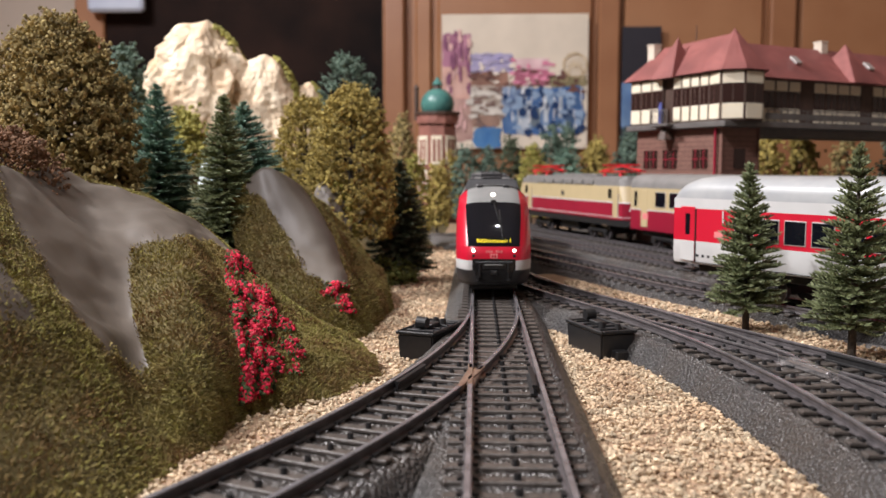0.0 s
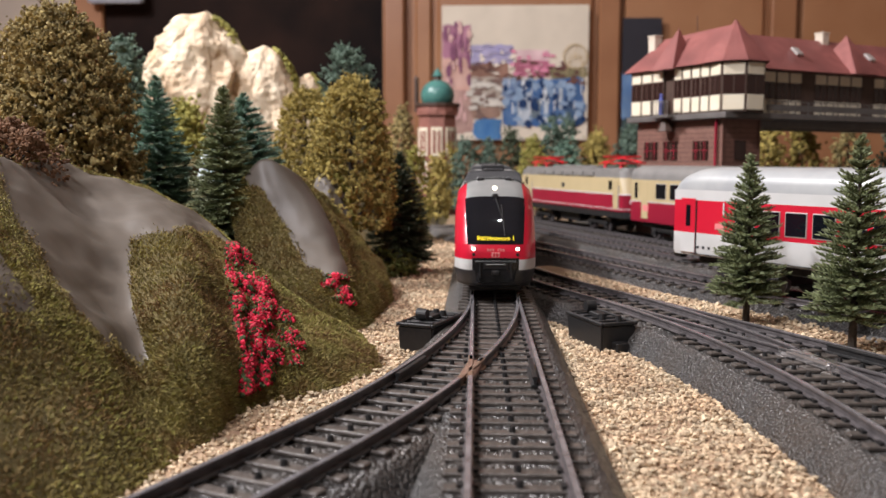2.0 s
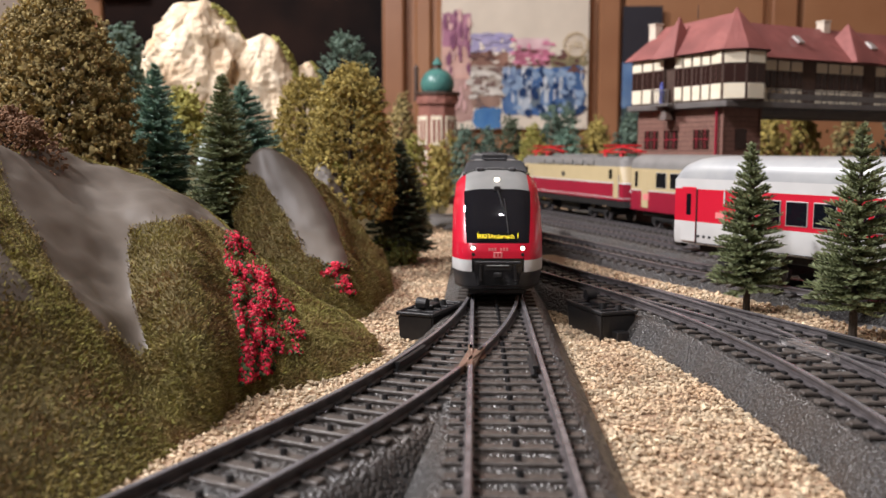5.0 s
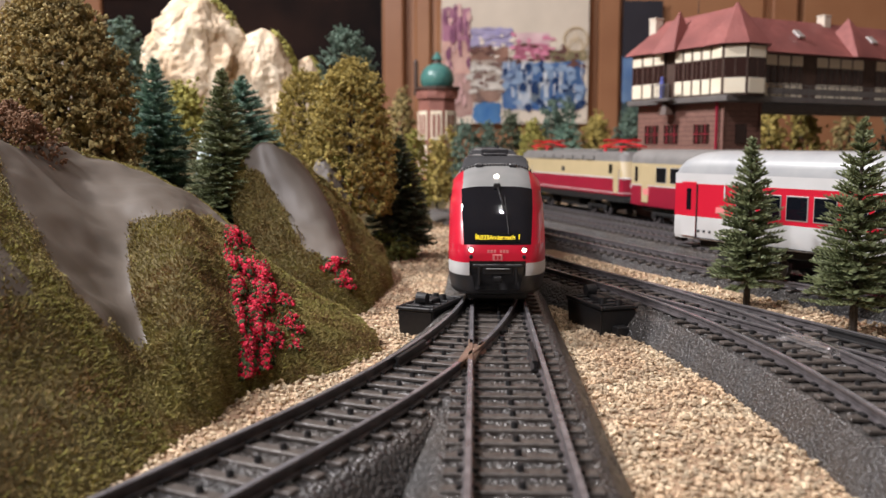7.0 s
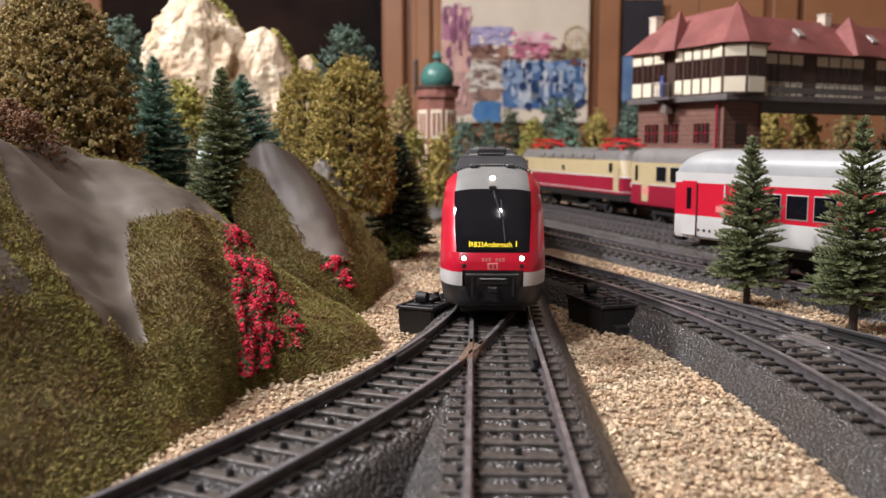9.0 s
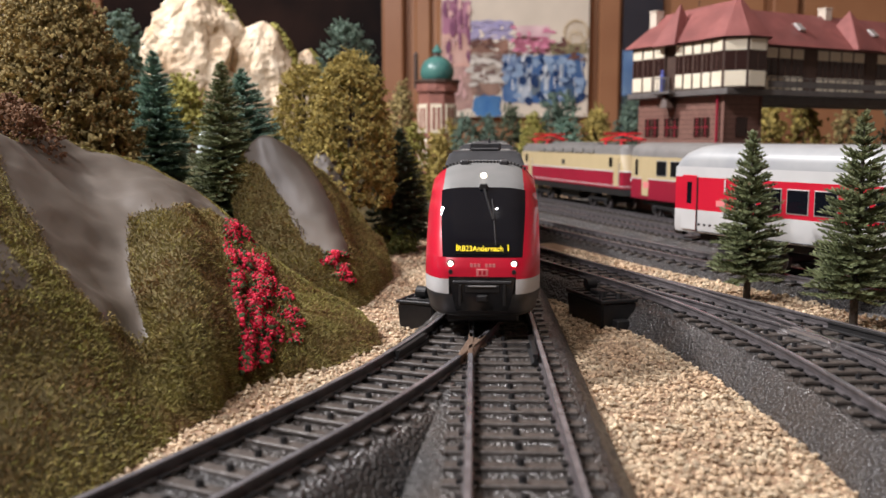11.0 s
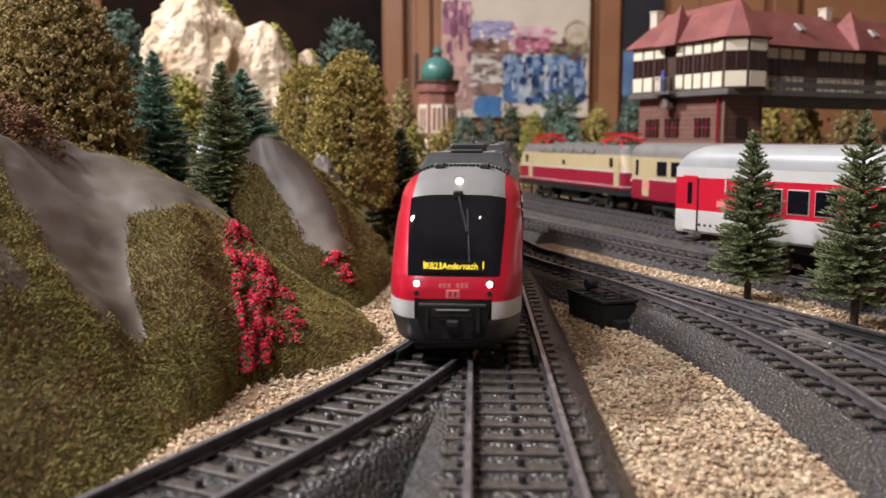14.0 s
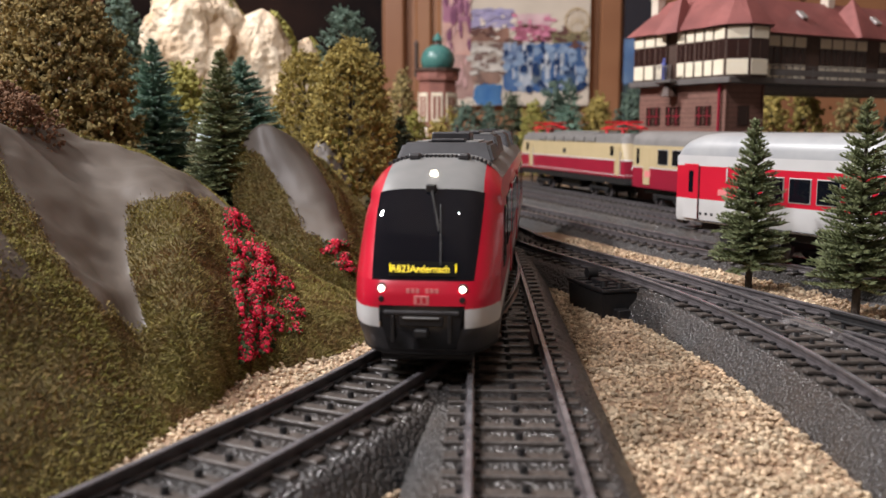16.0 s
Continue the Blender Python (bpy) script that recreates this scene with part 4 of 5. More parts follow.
def rocky1(u, v):
    """Bare rock: a band below the crest, a wide trough and a thin rib."""
    wob = .10 * noise.noise((u * 14, v * 6, 2)) + .05 * noise.noise((u * 40, v * 20, 7))
    lip = .93 - .22 * sm(u, .33, .52)
    band = sm(v + wob * .4, lip - .03, lip + .03) * (1 - sm(v + wob * .3, 1.02, 1.05)) * sm(u, .27, .32) * (1 - sm(u, .775, .79))
    right = .628 - .045 * sm(v, .55, .85)
    trough = sm(u + wob * .14, right - .012, right + .012) * (1 - sm(u + wob * .2, .770, .790)) * sm(v + wob * .6, .30, .37) * (1 - sm(v, 1.02, 1.05))
    rib = (1 - sm(abs(u - .850 + wob * .08), .012, .022)) * sm(v + wob, .32, .42) * .8
    fringe = sm(v + wob * .25, .970, .990) * sm(u, .44, .49) * (1 - sm(u, .63, .68))
    return max(0, min(1, max(band, trough, rib) * (1 - fringe)))


hb = thing("mossy_hill", "moss-covered foam hill with bare grey rock beside the track", "model hill")
hill1.slope(rocky1, hb, "bare rock and moss slope")


def lit_moss1(u, v):
    """Where yellow-green fibres paint the light caught along the crest and on the ridges."""
    ridge = math.exp(-((u - .815) / .022) ** 2) + .7 * math.exp(-((u - .13) / .10) ** 2) * sm(v, .3, .8)
    return (1 - rocky1(u, v)) * min(1, .22 + ridge + (.9 if .95 < v < 1.12 else 0) + .25 * sm(u, .76, .84))


fibres("moss", hill1, 170000, lambda u, v: (1 - rocky1(u, v)) * (1.0 if v < 1.04 else .3), 1.25, "mosstuft", hb, "olive-brown moss fibres", 4)
# paler fibres put the top light on crest and ridges into colour
fibres("fresh_moss", hill1, 85000, lit_moss1, 1.3, "yellowgreen", hb, "yellow-green moss, coloured as lit along the crest and ridges", 6)


def clumps(spots, lumps=(.55, 1.25), flat=1.0, seed=1):
    """Verts and faces of many small ragged clumps at spots (x, y, z, size)."""
    rnd = random.Random(seed)
    vs, fs, n = [], [], 0
    for x, y, z, s in spots:
        v, f = CHIPS[rnd.randrange(12)]
        R = np.array(Euler((rnd.uniform(0, 6), rnd.uniform(0, 6), rnd.uniform(0, 6))).to_matrix())
        w = (v * np.array([rnd.uniform(.7, 1.2), rnd.uniform(.7, 1.2), rnd.uniform(.6, 1.1) * flat])) @ R.T * s + np.array([x, y, z])
        vs.append(w)
        fs += [tuple(i + n for i in t) for t in f]
        n += len(v)
    return np.concatenate(vs), fs


def flower_patch(hill, u0, u1, v0, v1, count, seed, label, material="flower", size=.9, name="flowering_bush", lean=0.0, heads=17):
    rnd = random.Random(seed)
    th = thing(name, label, "model bush", group="flowering bushes")
    petals, leaves = [], []
    hubs = [(rnd.uniform(.05, .95), (i + rnd.uniform(0, 1)) / heads) for i in range(heads)]
    for k in range(count):
        hu, hv = hubs[rnd.randrange(heads)]
        a, b = min(1, max(0, hu + rnd.gauss(0, .10))), min(1, max(0, hv + rnd.gauss(0, .030)))
        v = v0 + (v1 - v0) * b
        u = u0 + (u1 - u0) * a + lean * b
        p = hill.point(u, v)
        out = rnd.uniform(.3, 1.0) * (1.2 + 3.2 * max(0, 1 - abs(a - hu) * 5))
        q = p + Vector((.55, -.75, .35)) * out
        (petals if rnd.random() < .72 else leaves).append((*q, size * rnd.uniform(.45, 1.15)))
        if k % 2 == 0:
            leaves.append((*(p + Vector((.5, -.7, .3)) * rnd.uniform(-.5, 2.2)), size * rnd.uniform(.5, 1.2)))
    v, f = clumps(leaves, seed=seed)
    raw("foliage", v, f, "flowerleaf", th, "dark green foliage")
    v, f = clumps(petals, flat=.75, seed=seed + 1)
    raw("blossom", v, f, material, th, "crimson blossoms")
    return th


flower_patch(hill1, .352, .255, .10, .99, 5200, 21, "crimson flowering bush in the cleft of the mossy hill", size=.80, lean=-.03)
flower_patch(hill1, .18, .27, .20, .80, 620, 25, "sparse crimson blossoms spread over dark moss", size=.62)

hill2 = Hill([
    [(-36, 372, 0), (-38, 335, 0), (-42, 304, 0), (-58, 305, 0), (-85, 312, 0)],
    [(-38, 376, 8), (-42, 348, 10), (-47, 314, 12), (-60, 315, 14), (-88, 322, 16)],
    [(-41, 381, 15), (-52, 372, 26), (-56, 338, 32), (-72, 334, 34), (-94, 335, 30)],
    [(-45, 386, 18), (-60, 385, 37), (-72, 352, 55), (-86, 347, 60.5), (-100, 348, 44)]],
    (-8, 55), 1.5, 14.0, 100, 90)


def rocky2(u, v):
    wob = .10 * noise.noise((u * 9, v * 6, 22)) + .05 * noise.noise((u * 30, v * 20, 27))
    left = .74 + .10 * sm(v, .6, 1.0)
    return sm(u + wob * .12, .465, .485) * (1 - sm(u + wob * .4, left - .02, left + .02)) * sm(v + wob * .5, .40, .46) * (1 - sm(v, 1.4, 1.5))


hb2 = thing("rocky_hill", "grey foam rock hill with mossy foot", "model hill")
hill2.slope(rocky2, hb2, "smooth grey rock face with mossy foot")
fibres("moss", hill2, 60000, lambda u, v: 1 - rocky2(u, v), 1.4, "mosstuft", hb2, "olive moss fibres", 8)
fibres("fresh_moss", hill2, 22000, lambda u, v: (1 - rocky2(u, v)) * (.8 if v < .45 and u > .3 else .25), 1.3, "yellowgreen", hb2, "yellow-green moss at the foot", 9)
flower_patch(hill2, .50, .74, .26, .44, 800, 31, "small crimson flowering bush on the rock's foot", size=.85, heads=9)


def rear_land():
    """Raised wooded ground behind the hills."""
    xs, ys, v = np.linspace(-420, -22, 70), np.linspace(330, 1150, 80), []
    for y in ys:
        for x in xs:
            rise = sm(-x, 40, 130) * (22 + 40 * sm(y, 380, 620)) + sm(-x, 22, 60) * 14 * sm(y, 520, 800)
            z = -1.5 + rise + (5 * noise.noise((x * .02, y * .02, 0)) + 2 * noise.noise((x * .07, y * .07, 5))) * sm(-x, 30, 60)
            v.append((x, y, z))
    n = len(xs)
    f = [(j * n + i, j * n + i + 1, (j + 1) * n + i + 1, (j + 1) * n + i) for j in range(len(ys) - 1) for i in range(n - 1)]
    return v, f


v, f = rear_land()
tagged(raw("wooded_ground", v, f, "moss", None, smooth=60), "mossy raised ground under the model trees", "ground", kind="structure")


# ---- pale cliff ----
def cliff(at_, w, h, d, seed, label, lean=0.0, tone="palerock", name="pale_cliff"):
    th = thing(name, label, "model rock", at_, group="plaster rocks")
    v, f, nu, nv = [], [], 150, 110
    for j in range(nv + 1):
        t = j / nv
        for i in range(nu + 1):
            a = 2 * math.pi * i / nu
            prof = (1 - t ** 4.2) ** .5 * (1.12 - .22 * t) if t < 1 else 0
            x, y, z = math.cos(a) * w / 2 * prof + lean * t, math.sin(a) * d / 2 * prof, t * h
            q = Vector((x * .05 + seed, y * .05, z * .028))
            r = noise.ridged_multi_fractal(q * .8, .8, 2.1, 4, 1.0, 1.5) - 1.0
            cell = noise.voronoi(Vector((x * .055 + seed, y * .055, z * .03 + .02 * x)))[0]
            k = 1 + .13 * r * (1 - .5 * t) + .34 * (cell[1] - cell[0] - .25) * (1 - .4 * t) + .09 * noise.noise(q * 2.5) + .05 * noise.noise(q * 9)
            top = h * .08 * noise.noise(Vector((x * .08 + seed, y * .08, 3))) * ease((t - .4) / .5)
            v.append((x * k, y * k, z + top))
    n = nu + 1
    for j in range(nv):
        for i in range(nu):
            f.append((j * n + i, j * n + i + 1, (j + 1) * n + i + 1, (j + 1) * n + i))
    raw("rock_face", v, f, tone, th, "rough plaster rock", smooth=45)
    rnd = random.Random(seed)
    spots = []
    for k in range(420):
        a, t = rnd.uniform(-.45, .9), rnd.uniform(.5, .98)
        prof = (1 - t ** 4.2) ** .5 * (1.12 - .22 * t)
        spots.append((math.cos(a) * w / 2 * prof * 1.03 + lean * t, math.sin(a) * d / 2 * prof, t * h + rnd.uniform(-1, 2), rnd.uniform(1.0, 2.2)))
    cv, cf = clumps(spots, seed=seed)
    raw("moss", cv, cf, "yellowgreen", th, "yellow-green moss on the flank")["kind"] = "stuff"
    return th


cliff((-203, 640, 55), 82, 112, 60, 3, "tall pale plaster cliff with mossy flank")
cliff((-152, 642, 55), 56, 88, 46, 8, "lower pale plaster cliff beside the tall one", lean=-4)
cliff((-125, 650, 55), 34, 70, 34, 12, "small pale plaster rock shoulder", lean=-2)


cliff((-71, 420, 0), 26, 54, 20, 17, "small grey rock knob beside the rocky hill", tone="rock", name="grey_rock")


def waterfall():
    """A narrow pale cascade in cast resin strands between the trees."""
    th = thing("waterfall", "pale bluish cast waterfall between the model trees", "waterfall", (-152, 520, 30))
    rnd = random.Random(6)
    for k in range(7):
        x, w, pts = -10 + k * 3.4, rnd.uniform(1.6, 2.6), []
        for i in range(12):
            t = i / 11
            pts.append((x + rnd.uniform(-.5, .5), -16 * t + rnd.uniform(-.6, .6), 34 * (1 - t ** 1.7)))
        v = [(px + w * math.cos(a), py + w * .6 * math.sin(a), pz) for px, py, pz in pts for a in (0, 1.05, 2.09, 3.14, 4.19, 5.24)]
        f = [(i * 6 + j, i * 6 + (j + 1) % 6, (i + 1) * 6 + (j + 1) % 6, (i + 1) * 6 + j) for i in range(11) for j in range(6)]
        raw("strand", v, f, "water", th, smooth=60)
    part("pool", cyl(bmesh.new(), 15, 14, 2, at(0, -18, -1), seg=20), "water", th, "pale blue pool")
    return th


waterfall()


# ---- trees ----
def round_tree(x, y, z, h, w, material, label, seed, n=800, size=1.9, shape=1.6, trunk=.1, base=.0, name="deciduous_tree", group="model deciduous trees"):
    """Ball-crowned model tree of flocked clumps on twigs; shape > 1 tapers the crown."""
    th = thing(name, label, "model tree", (x, y, z), group=group)
    rnd = random.Random(seed)
    bm = bmesh.new()
    cyl(bm, w * .045, w * .015, h * .85, at(0, 0, -1.5), seg=8)
    part("trunk", bm, "trunk", th, "dark tapered trunk")
    bm = bmesh.new()
    for k in range(14):
        zz = h * rnd.uniform(trunk, .7)
        cyl(bm, w * .018, w * .005, w * .33, at(0, 0, zz, rnd.uniform(40, 75), 0, rnd.uniform(0, 360)), seg=5)
    part("limb", bm, "trunk", th)
    spots = []
    z0, hh = h * trunk, h * (1 - trunk)
    tips = max(110, n // 14)
    for k in range(tips):
        t = rnd.random() ** .85
        r = (w / 2) * (1 - t ** (shape * 1.35)) ** .55 * (.86 + .14 * ease(t / .12) if t < .12 else 1)
        a = rnd.uniform(0, 6.2832)
        lob = 1 + .15 * noise.noise((math.cos(a) * 1.7 + seed, math.sin(a) * 1.7, t * 4.0)) + .11 * noise.noise((math.cos(a) * 6, math.sin(a) * 6 + seed, t * 15))
        d = r * lob * (1 - abs(rnd.gauss(0, .10)))
        # each twig tip carries a small tuft, lifted at its outer end
        c, g = Vector((d * math.cos(a), d * math.sin(a), z0 + hh * t * (1 + .02 * rnd.gauss(0, 1)))), size * rnd.uniform(1.1, 1.9)
        for i in range(max(5, n // tips)):
            o = Vector((rnd.gauss(0, 1), rnd.gauss(0, 1), rnd.gauss(0, .6))) * g * .75
            along_out = max(-1.5, min(1.5, (o.x * c.x + o.y * c.y) / max(d * g, .1)))
            spots.append((*(c + o + Vector((0, 0, along_out * g * .45))), size * rnd.uniform(.45, 1.0)))
    v, f = clumps(spots, seed=seed)
    raw("crown", v, f, material, th, "flocked clumpy crown")
    # inner twigs keep the crown closed
    spots = []
    for k in range(max(300, n // 4)):
        t = rnd.random()
        r = (w / 2) * (1 - t ** (shape * 1.35)) ** .55 * rnd.uniform(.5, .88)
        a = rnd.uniform(0, 6.2832)
        spots.append((r * math.cos(a), r * math.sin(a), z0 + hh * t * .96, max(size * 1.25, w * .03) * rnd.uniform(.6, 1.2)))
    v, f = clumps(spots, seed=seed + 9)
    raw("inner_crown", v, f, material, th)
    return th


def fir(x, y, z, h, w, material, label, seed, tiers=34, spokes=20, trunk=.10, droop=.12):
    """Plastic fir: whorls of thin boughs with upturned side twigs."""
    th = thing("fir_tree", label, "model fir", (x, y, z), group="model firs")
    rnd = random.Random(seed)
    bm = cyl(bmesh.new(), w * .045, w * .012, h * .97, at(0, 0, -1.2), seg=8)
    part("trunk", bm, "trunk", th, "dark trunk")
    vs, fs = [], []

    def spike(p, d, L, r):
        s = d.orthogonal().normalized()
        t = d.cross(s)
        b = len(vs)
        for k in range(3):
            a = k * 2.094
            vs.append((p + (s * math.cos(a) + t * math.sin(a)) * r)[:])
        for k in range(3):
            a = k * 2.094 + .5
            vs.append((p + d * L * .6 + (s * math.cos(a) + t * math.sin(a)) * r * .8)[:])
        vs.append((p + d * L)[:])
        for k in range(3):
            m = (k + 1) % 3
            fs.append((b + k, b + m, b + 3 + m, b + 3 + k))
            fs.append((b + 3 + k, b + 3 + m, b + 6))

    for j in range(tiers):
        t = j / (tiers - 1)
        zz = h * (trunk + (1 - trunk) * t)
        R = (w / 2) * ((1 - t) ** .70 * (.90 + .10 * math.sin(t * 3)) + .06)
        n = max(7, int(spokes * (1 - .55 * t)))
        for i in range(n):
            a = 6.2832 * (i + rnd.uniform(-.35, .35)) / n + j * 1.7
            L = R * rnd.uniform(.78, 1.08)
            d = Vector((math.cos(a), math.sin(a), -droop + .5 * t + rnd.uniform(-.12, .12))).normalized()
            p = Vector((0, 0, zz + rnd.uniform(-.6, .6) * h / tiers))
            spike(p, d, L, w * .008 + .12)
            side = d.cross(Vector((0, 0, 1))).normalized()
            m = max(2, int(L / 1.7))
            for k in range(m):
                q = p + d * L * (.22 + .74 * k / m)
                for sg in (-1, 1):
                    e = (d * .75 + side * sg * rnd.uniform(.5, .9) + Vector((0, 0, rnd.uniform(-.1, .5)))).normalized()
                    spike(q, e, (1.5 + L * .15) * rnd.uniform(.7, 1.2) * (1 - .3 * k / m), .32)
                spike(q, (d + Vector((0, 0, .9))).normalized(), 1.6, .32)
    raw("crown", vs, fs, material, th, "needled boughs in whorls")
    return th


fir(94, 303, 3.5, 58, 30, "fir", "tall green plastic fir with bare foot beside the coach", 41, tiers=23, spokes=18, trunk=.17, droop=-.05)
fir(113, 262, 3.5, 63, 31, "fir", "tall green plastic fir near the shiny rails", 42, tiers=24, spokes=18, trunk=.17, droop=-.05)
fir(-102, 352, 14, 75, 40, "fir", "tall dark green fir behind the mossy hill", 43, tiers=36, spokes=21)
fir(-108, 405, 28, 62, 52, "firblue", "bluish green fir behind another fir", 44)
fir(-147, 400, 28, 70, 42, "firblue", "bluish green fir beside the large tree", 45)
fir(-41, 470, 2, 62, 42, "firbrown", "dark shaded fir at the gravel path", 46)
round_tree(-162, 335, 26, 93, 68, "darkolive", "large brown-green clumpy tree above the hill", 51, n=16000, size=.95, shape=1.75, trunk=.02)
round_tree(-92, 470, 34, 65, 36, "olive", "olive clumpy tree behind the rock", 52, n=6500, size=.8, shape=2.6)
round_tree(-62, 432, 18, 82, 46, "olive", "tall olive clumpy tree behind the rock", 53, n=10500, size=.8, shape=2.7)
round_tree(-82, 560, 70, 63, 37, "bluegreen", "blue-green rounded tree on the rise", 54, n=2200, size=1.1, shape=2.4)
round_tree(-45, 640, 10, 60, 28, "yellowgreen", "yellow-green rounded tree by the path", 55, n=1200, size=1.2)
round_tree(-33, 740, 8, 55, 22, "olive", "small olive tree by the path", 56, n=380, size=1.9)
round_tree(-68, 800, 40, 68, 27, "darkolive", "small brown-green tree near the domed tower", 57, n=420, size=1.9)
round_tree(-188, 560, 58, 40, 34, "yellowgreen", "yellow-green bush under the pale cliff", 58, n=420, size=2.0, shape=1.3)
round_tree(-240, 600, 60, 85, 32, "bluegreen", "blue-green tree beside the pale cliff", 59, n=420, size=2.2)
round_tree(-45, 460, -1, 14, 30, "mossgreen", "low green bush under the dark fir", 63, n=260, size=1.5, shape=1.2, name="bush")
round_tree(-141, 260, 50, 22, 34, "brownbush", "brown lichen bush on the hill crest", 61, n=2200, size=.75, shape=1.4, name="bush", group="lichen bushes")
round_tree(-84, 345, 8, 24, 38, "mossgreen", "mossy green bush under the fir", 62, n=800, size=1.1, shape=1.3, name="bush", group="lichen bushes")
for i, (x, h, w, tone) in enumerate(((-11, 85, 24, "bluegreen"), (14, 82, 20, "bluegreen"), (38, 96, 22, "firbrown"), (61, 88, 22, "yellowgreen"), (84, 110, 22, "bluegreen"),
                                     (101, 112, 20, "bluegreen"), (99, 84, 24, "firblue"), (130, 86, 26, "olive"), (134, 98, 22, "olive"), (168, 100, 26, "bluegreen"),
                                     (190, 98, 26, "firbrown"), (-32, 80, 22, "olive"))):
    round_tree(x, 960 + 12 * (i % 3), 0, h, w * 1.5, tone, "distant rounded model tree before the cupboard", 70 + i, n=620, size=2.0, shape=2.6)
for i, (x, y, h, w, tone) in enumerate(((250, 760, 94, 24, "olive"), (275, 750, 92, 30, "olive"), (330, 790, 92, 34, "darkolive"), (372, 780, 95, 34, "bluegreen"), (415, 800, 90, 34, "bluegreen"))):
    round_tree(x, y, 0, h, w * 1.25, tone, "clumpy model tree behind the signal bridge", 90 + i, n=420, size=2.2)


# ---- signal tower spanning the tracks ----
def signal_house():
    """Local frame: p along the long wing, q along the gable wing; corner at the origin."""
    th = thing("signal_house", "half-timbered signal house with red tiled roofs over the tracks", "model building", (160, 572, 0), 30)

    def wall(p0, q0, p1, q1, z0, z1, bays, doors=(), tall=False):
        d = Vector((p1 - p0, q1 - q0, 0))
        L = d.length
        d.normalize()
        m = Matrix.Translation((p0, q0, 0)) @ Matrix.Rotation(math.atan2(d.y, d.x), 4, "Z")
        wl = part("wall", box(bmesh.new(), 0, L, -.2, 1.6, z0, z1, m=m), "timber", th, "dark timbered upper wall")
        step = L / bays
        h = z1 - z0
        for i in range(bays):
            a, b = i * step + .9, (i + 1) * step - .9
            if i in doors:
                part("door", box(bmesh.new(), a + .4, b - .4, -.5, .3, z0 + .5, z1 - h * .2, m=m), "timber", wl)
                continue
            part("panel", box(bmesh.new(), a, b, -.75, .2, z0 + 1.2, z0 + h * .34, m=m, bevel=.15), "infill", wl, "cream panel")
            part("panel", box(bmesh.new(), a, b, -.75, .2, z1 - h * .26, z1 - 1.0, m=m, bevel=.15), "infill", wl, "cream panel")
            wn = part("window", box(bmesh.new(), a, b, -.5, .2, z0 + h * .36, z1 - h * .28, m=m), "pane", wl, "dark window")
            part("mullion", box(bmesh.new(), (a + b) / 2 - .25, (a + b) / 2 + .25, -.8, .1, z0 + h * .36, z1 - h * .28, m=m), "timber", wn)

    # brick base
    bm = bx(3, 36, 5, 88, -1, 88)
    base = part("brick_base", bm, "brick", th, "brown brick lower tower")
    bm = bmesh.new()
    for j in range(26):
        z = 2 + j * 3.2
        box(bm, 2.85, 36.15, 4.85, 88.15, z, z + .35)
    part("brick_joint", bm, "timber", base)
    for q in (17, 46, 66):
        for k in (0, 7.6):
            w = part("window", bx(2.4, 3.4, q + k, q + k + 6.6, 61, 74, bevel=.2), "pane", base, "dark red-framed window")
            part("window_frame", bx(2.2, 2.8, q + k + 3, q + k + 3.5, 61, 74), "wine", w)
            part("window_frame", bx(2.2, 2.8, q + k, q + k + 6.6, 67.3, 67.8), "wine", w)
    part("window", bx(14, 24, 4.4, 5.4, 61, 74, bevel=.2), "pane", base)
    for x, y in ((3, 5), (36, 5)):
        part("corner_stone", bx(x - .8, x + .8, y - .8, y + .8, 0, 88), "brick", base)
    part("drain_pipe", cyl(bmesh.new(), .9, .9, 122, at(1.2, 9, 0), seg=8), "wine", th, "dark red drain pipe")
    # floor slab and upper storey
    part("floor_slab", bx(-3, 250, -3, 94, 88, 92, bevel=.4), "greybar", th, "grey floor slab")
    part("bridge_beam", bx(36, 250, 8, 14, 83, 88), "greybar", th)
    part("bridge_beam", bx(36, 250, 50, 56, 83, 88), "greybar", th)
    core = part("upper_storey", bx(1.5, 36, 8, 91, 92, 124), "timber", th)
    wall(0, 92, 0, 58, 92, 124, 3)
    wall(5, 58, 5, 48, 92, 124, 1, doors=(0,))
    wall(0, 48, 0, 14, 92, 124, 4)
    # corner bay
    ring = [(0, 14), (-2, 2), (8, -9), (24, -9), (33, 2), (34, 12)]
    bm = bmesh.new()
    lo, hi = [bm.verts.new((*p, 92)) for p in ring], [bm.verts.new((*p, 124)) for p in ring]
    bm.faces.new(lo[::-1])
    bm.faces.new(hi)
    for i in range(len(ring)):
        k = (i + 1) % len(ring)
        bm.faces.new((lo[i], lo[k], hi[k], hi[i]))
    part("bay", bm, "timber", th)
    for a, b, n in ((0, 1, 1), (1, 2, 1), (2, 3, 1), (3, 4, 1)):
        wall(*ring[a], *ring[b], 92, 124, n)
    # long wing with gallery
    part("wing_core", bx(34, 250, 14, 58, 92, 122), "timber", th)
    wall(34, 13, 250, 13, 92, 122, 17, doors=(4, 9, 14))
    for i in range(17):
        part("gallery_slat", bx(36 + i * 12.6, 36.6 + i * 12.6, -2.6, -2, 92, 100), "greybar", th)
    part("gallery_rail", bx(34, 250, -2.7, -1.9, 99.4, 100.2), "greybar", th)
    part("gallery_panel", bx(34, 250, -2.4, -2.1, 93.5, 97.8), "greybar", th, "grey gallery balustrade")
    # balcony on the gable side with a small plain figure
    part("balcony", bx(-9, 0, 44, 62, 90, 92, bevel=.3), "greybar", th)
    bm = bmesh.new()
    for k in range(7):
        box(bm, -8.8, -8.4, 44.4 + k * 2.8, 44.9 + k * 2.8, 92, 101)
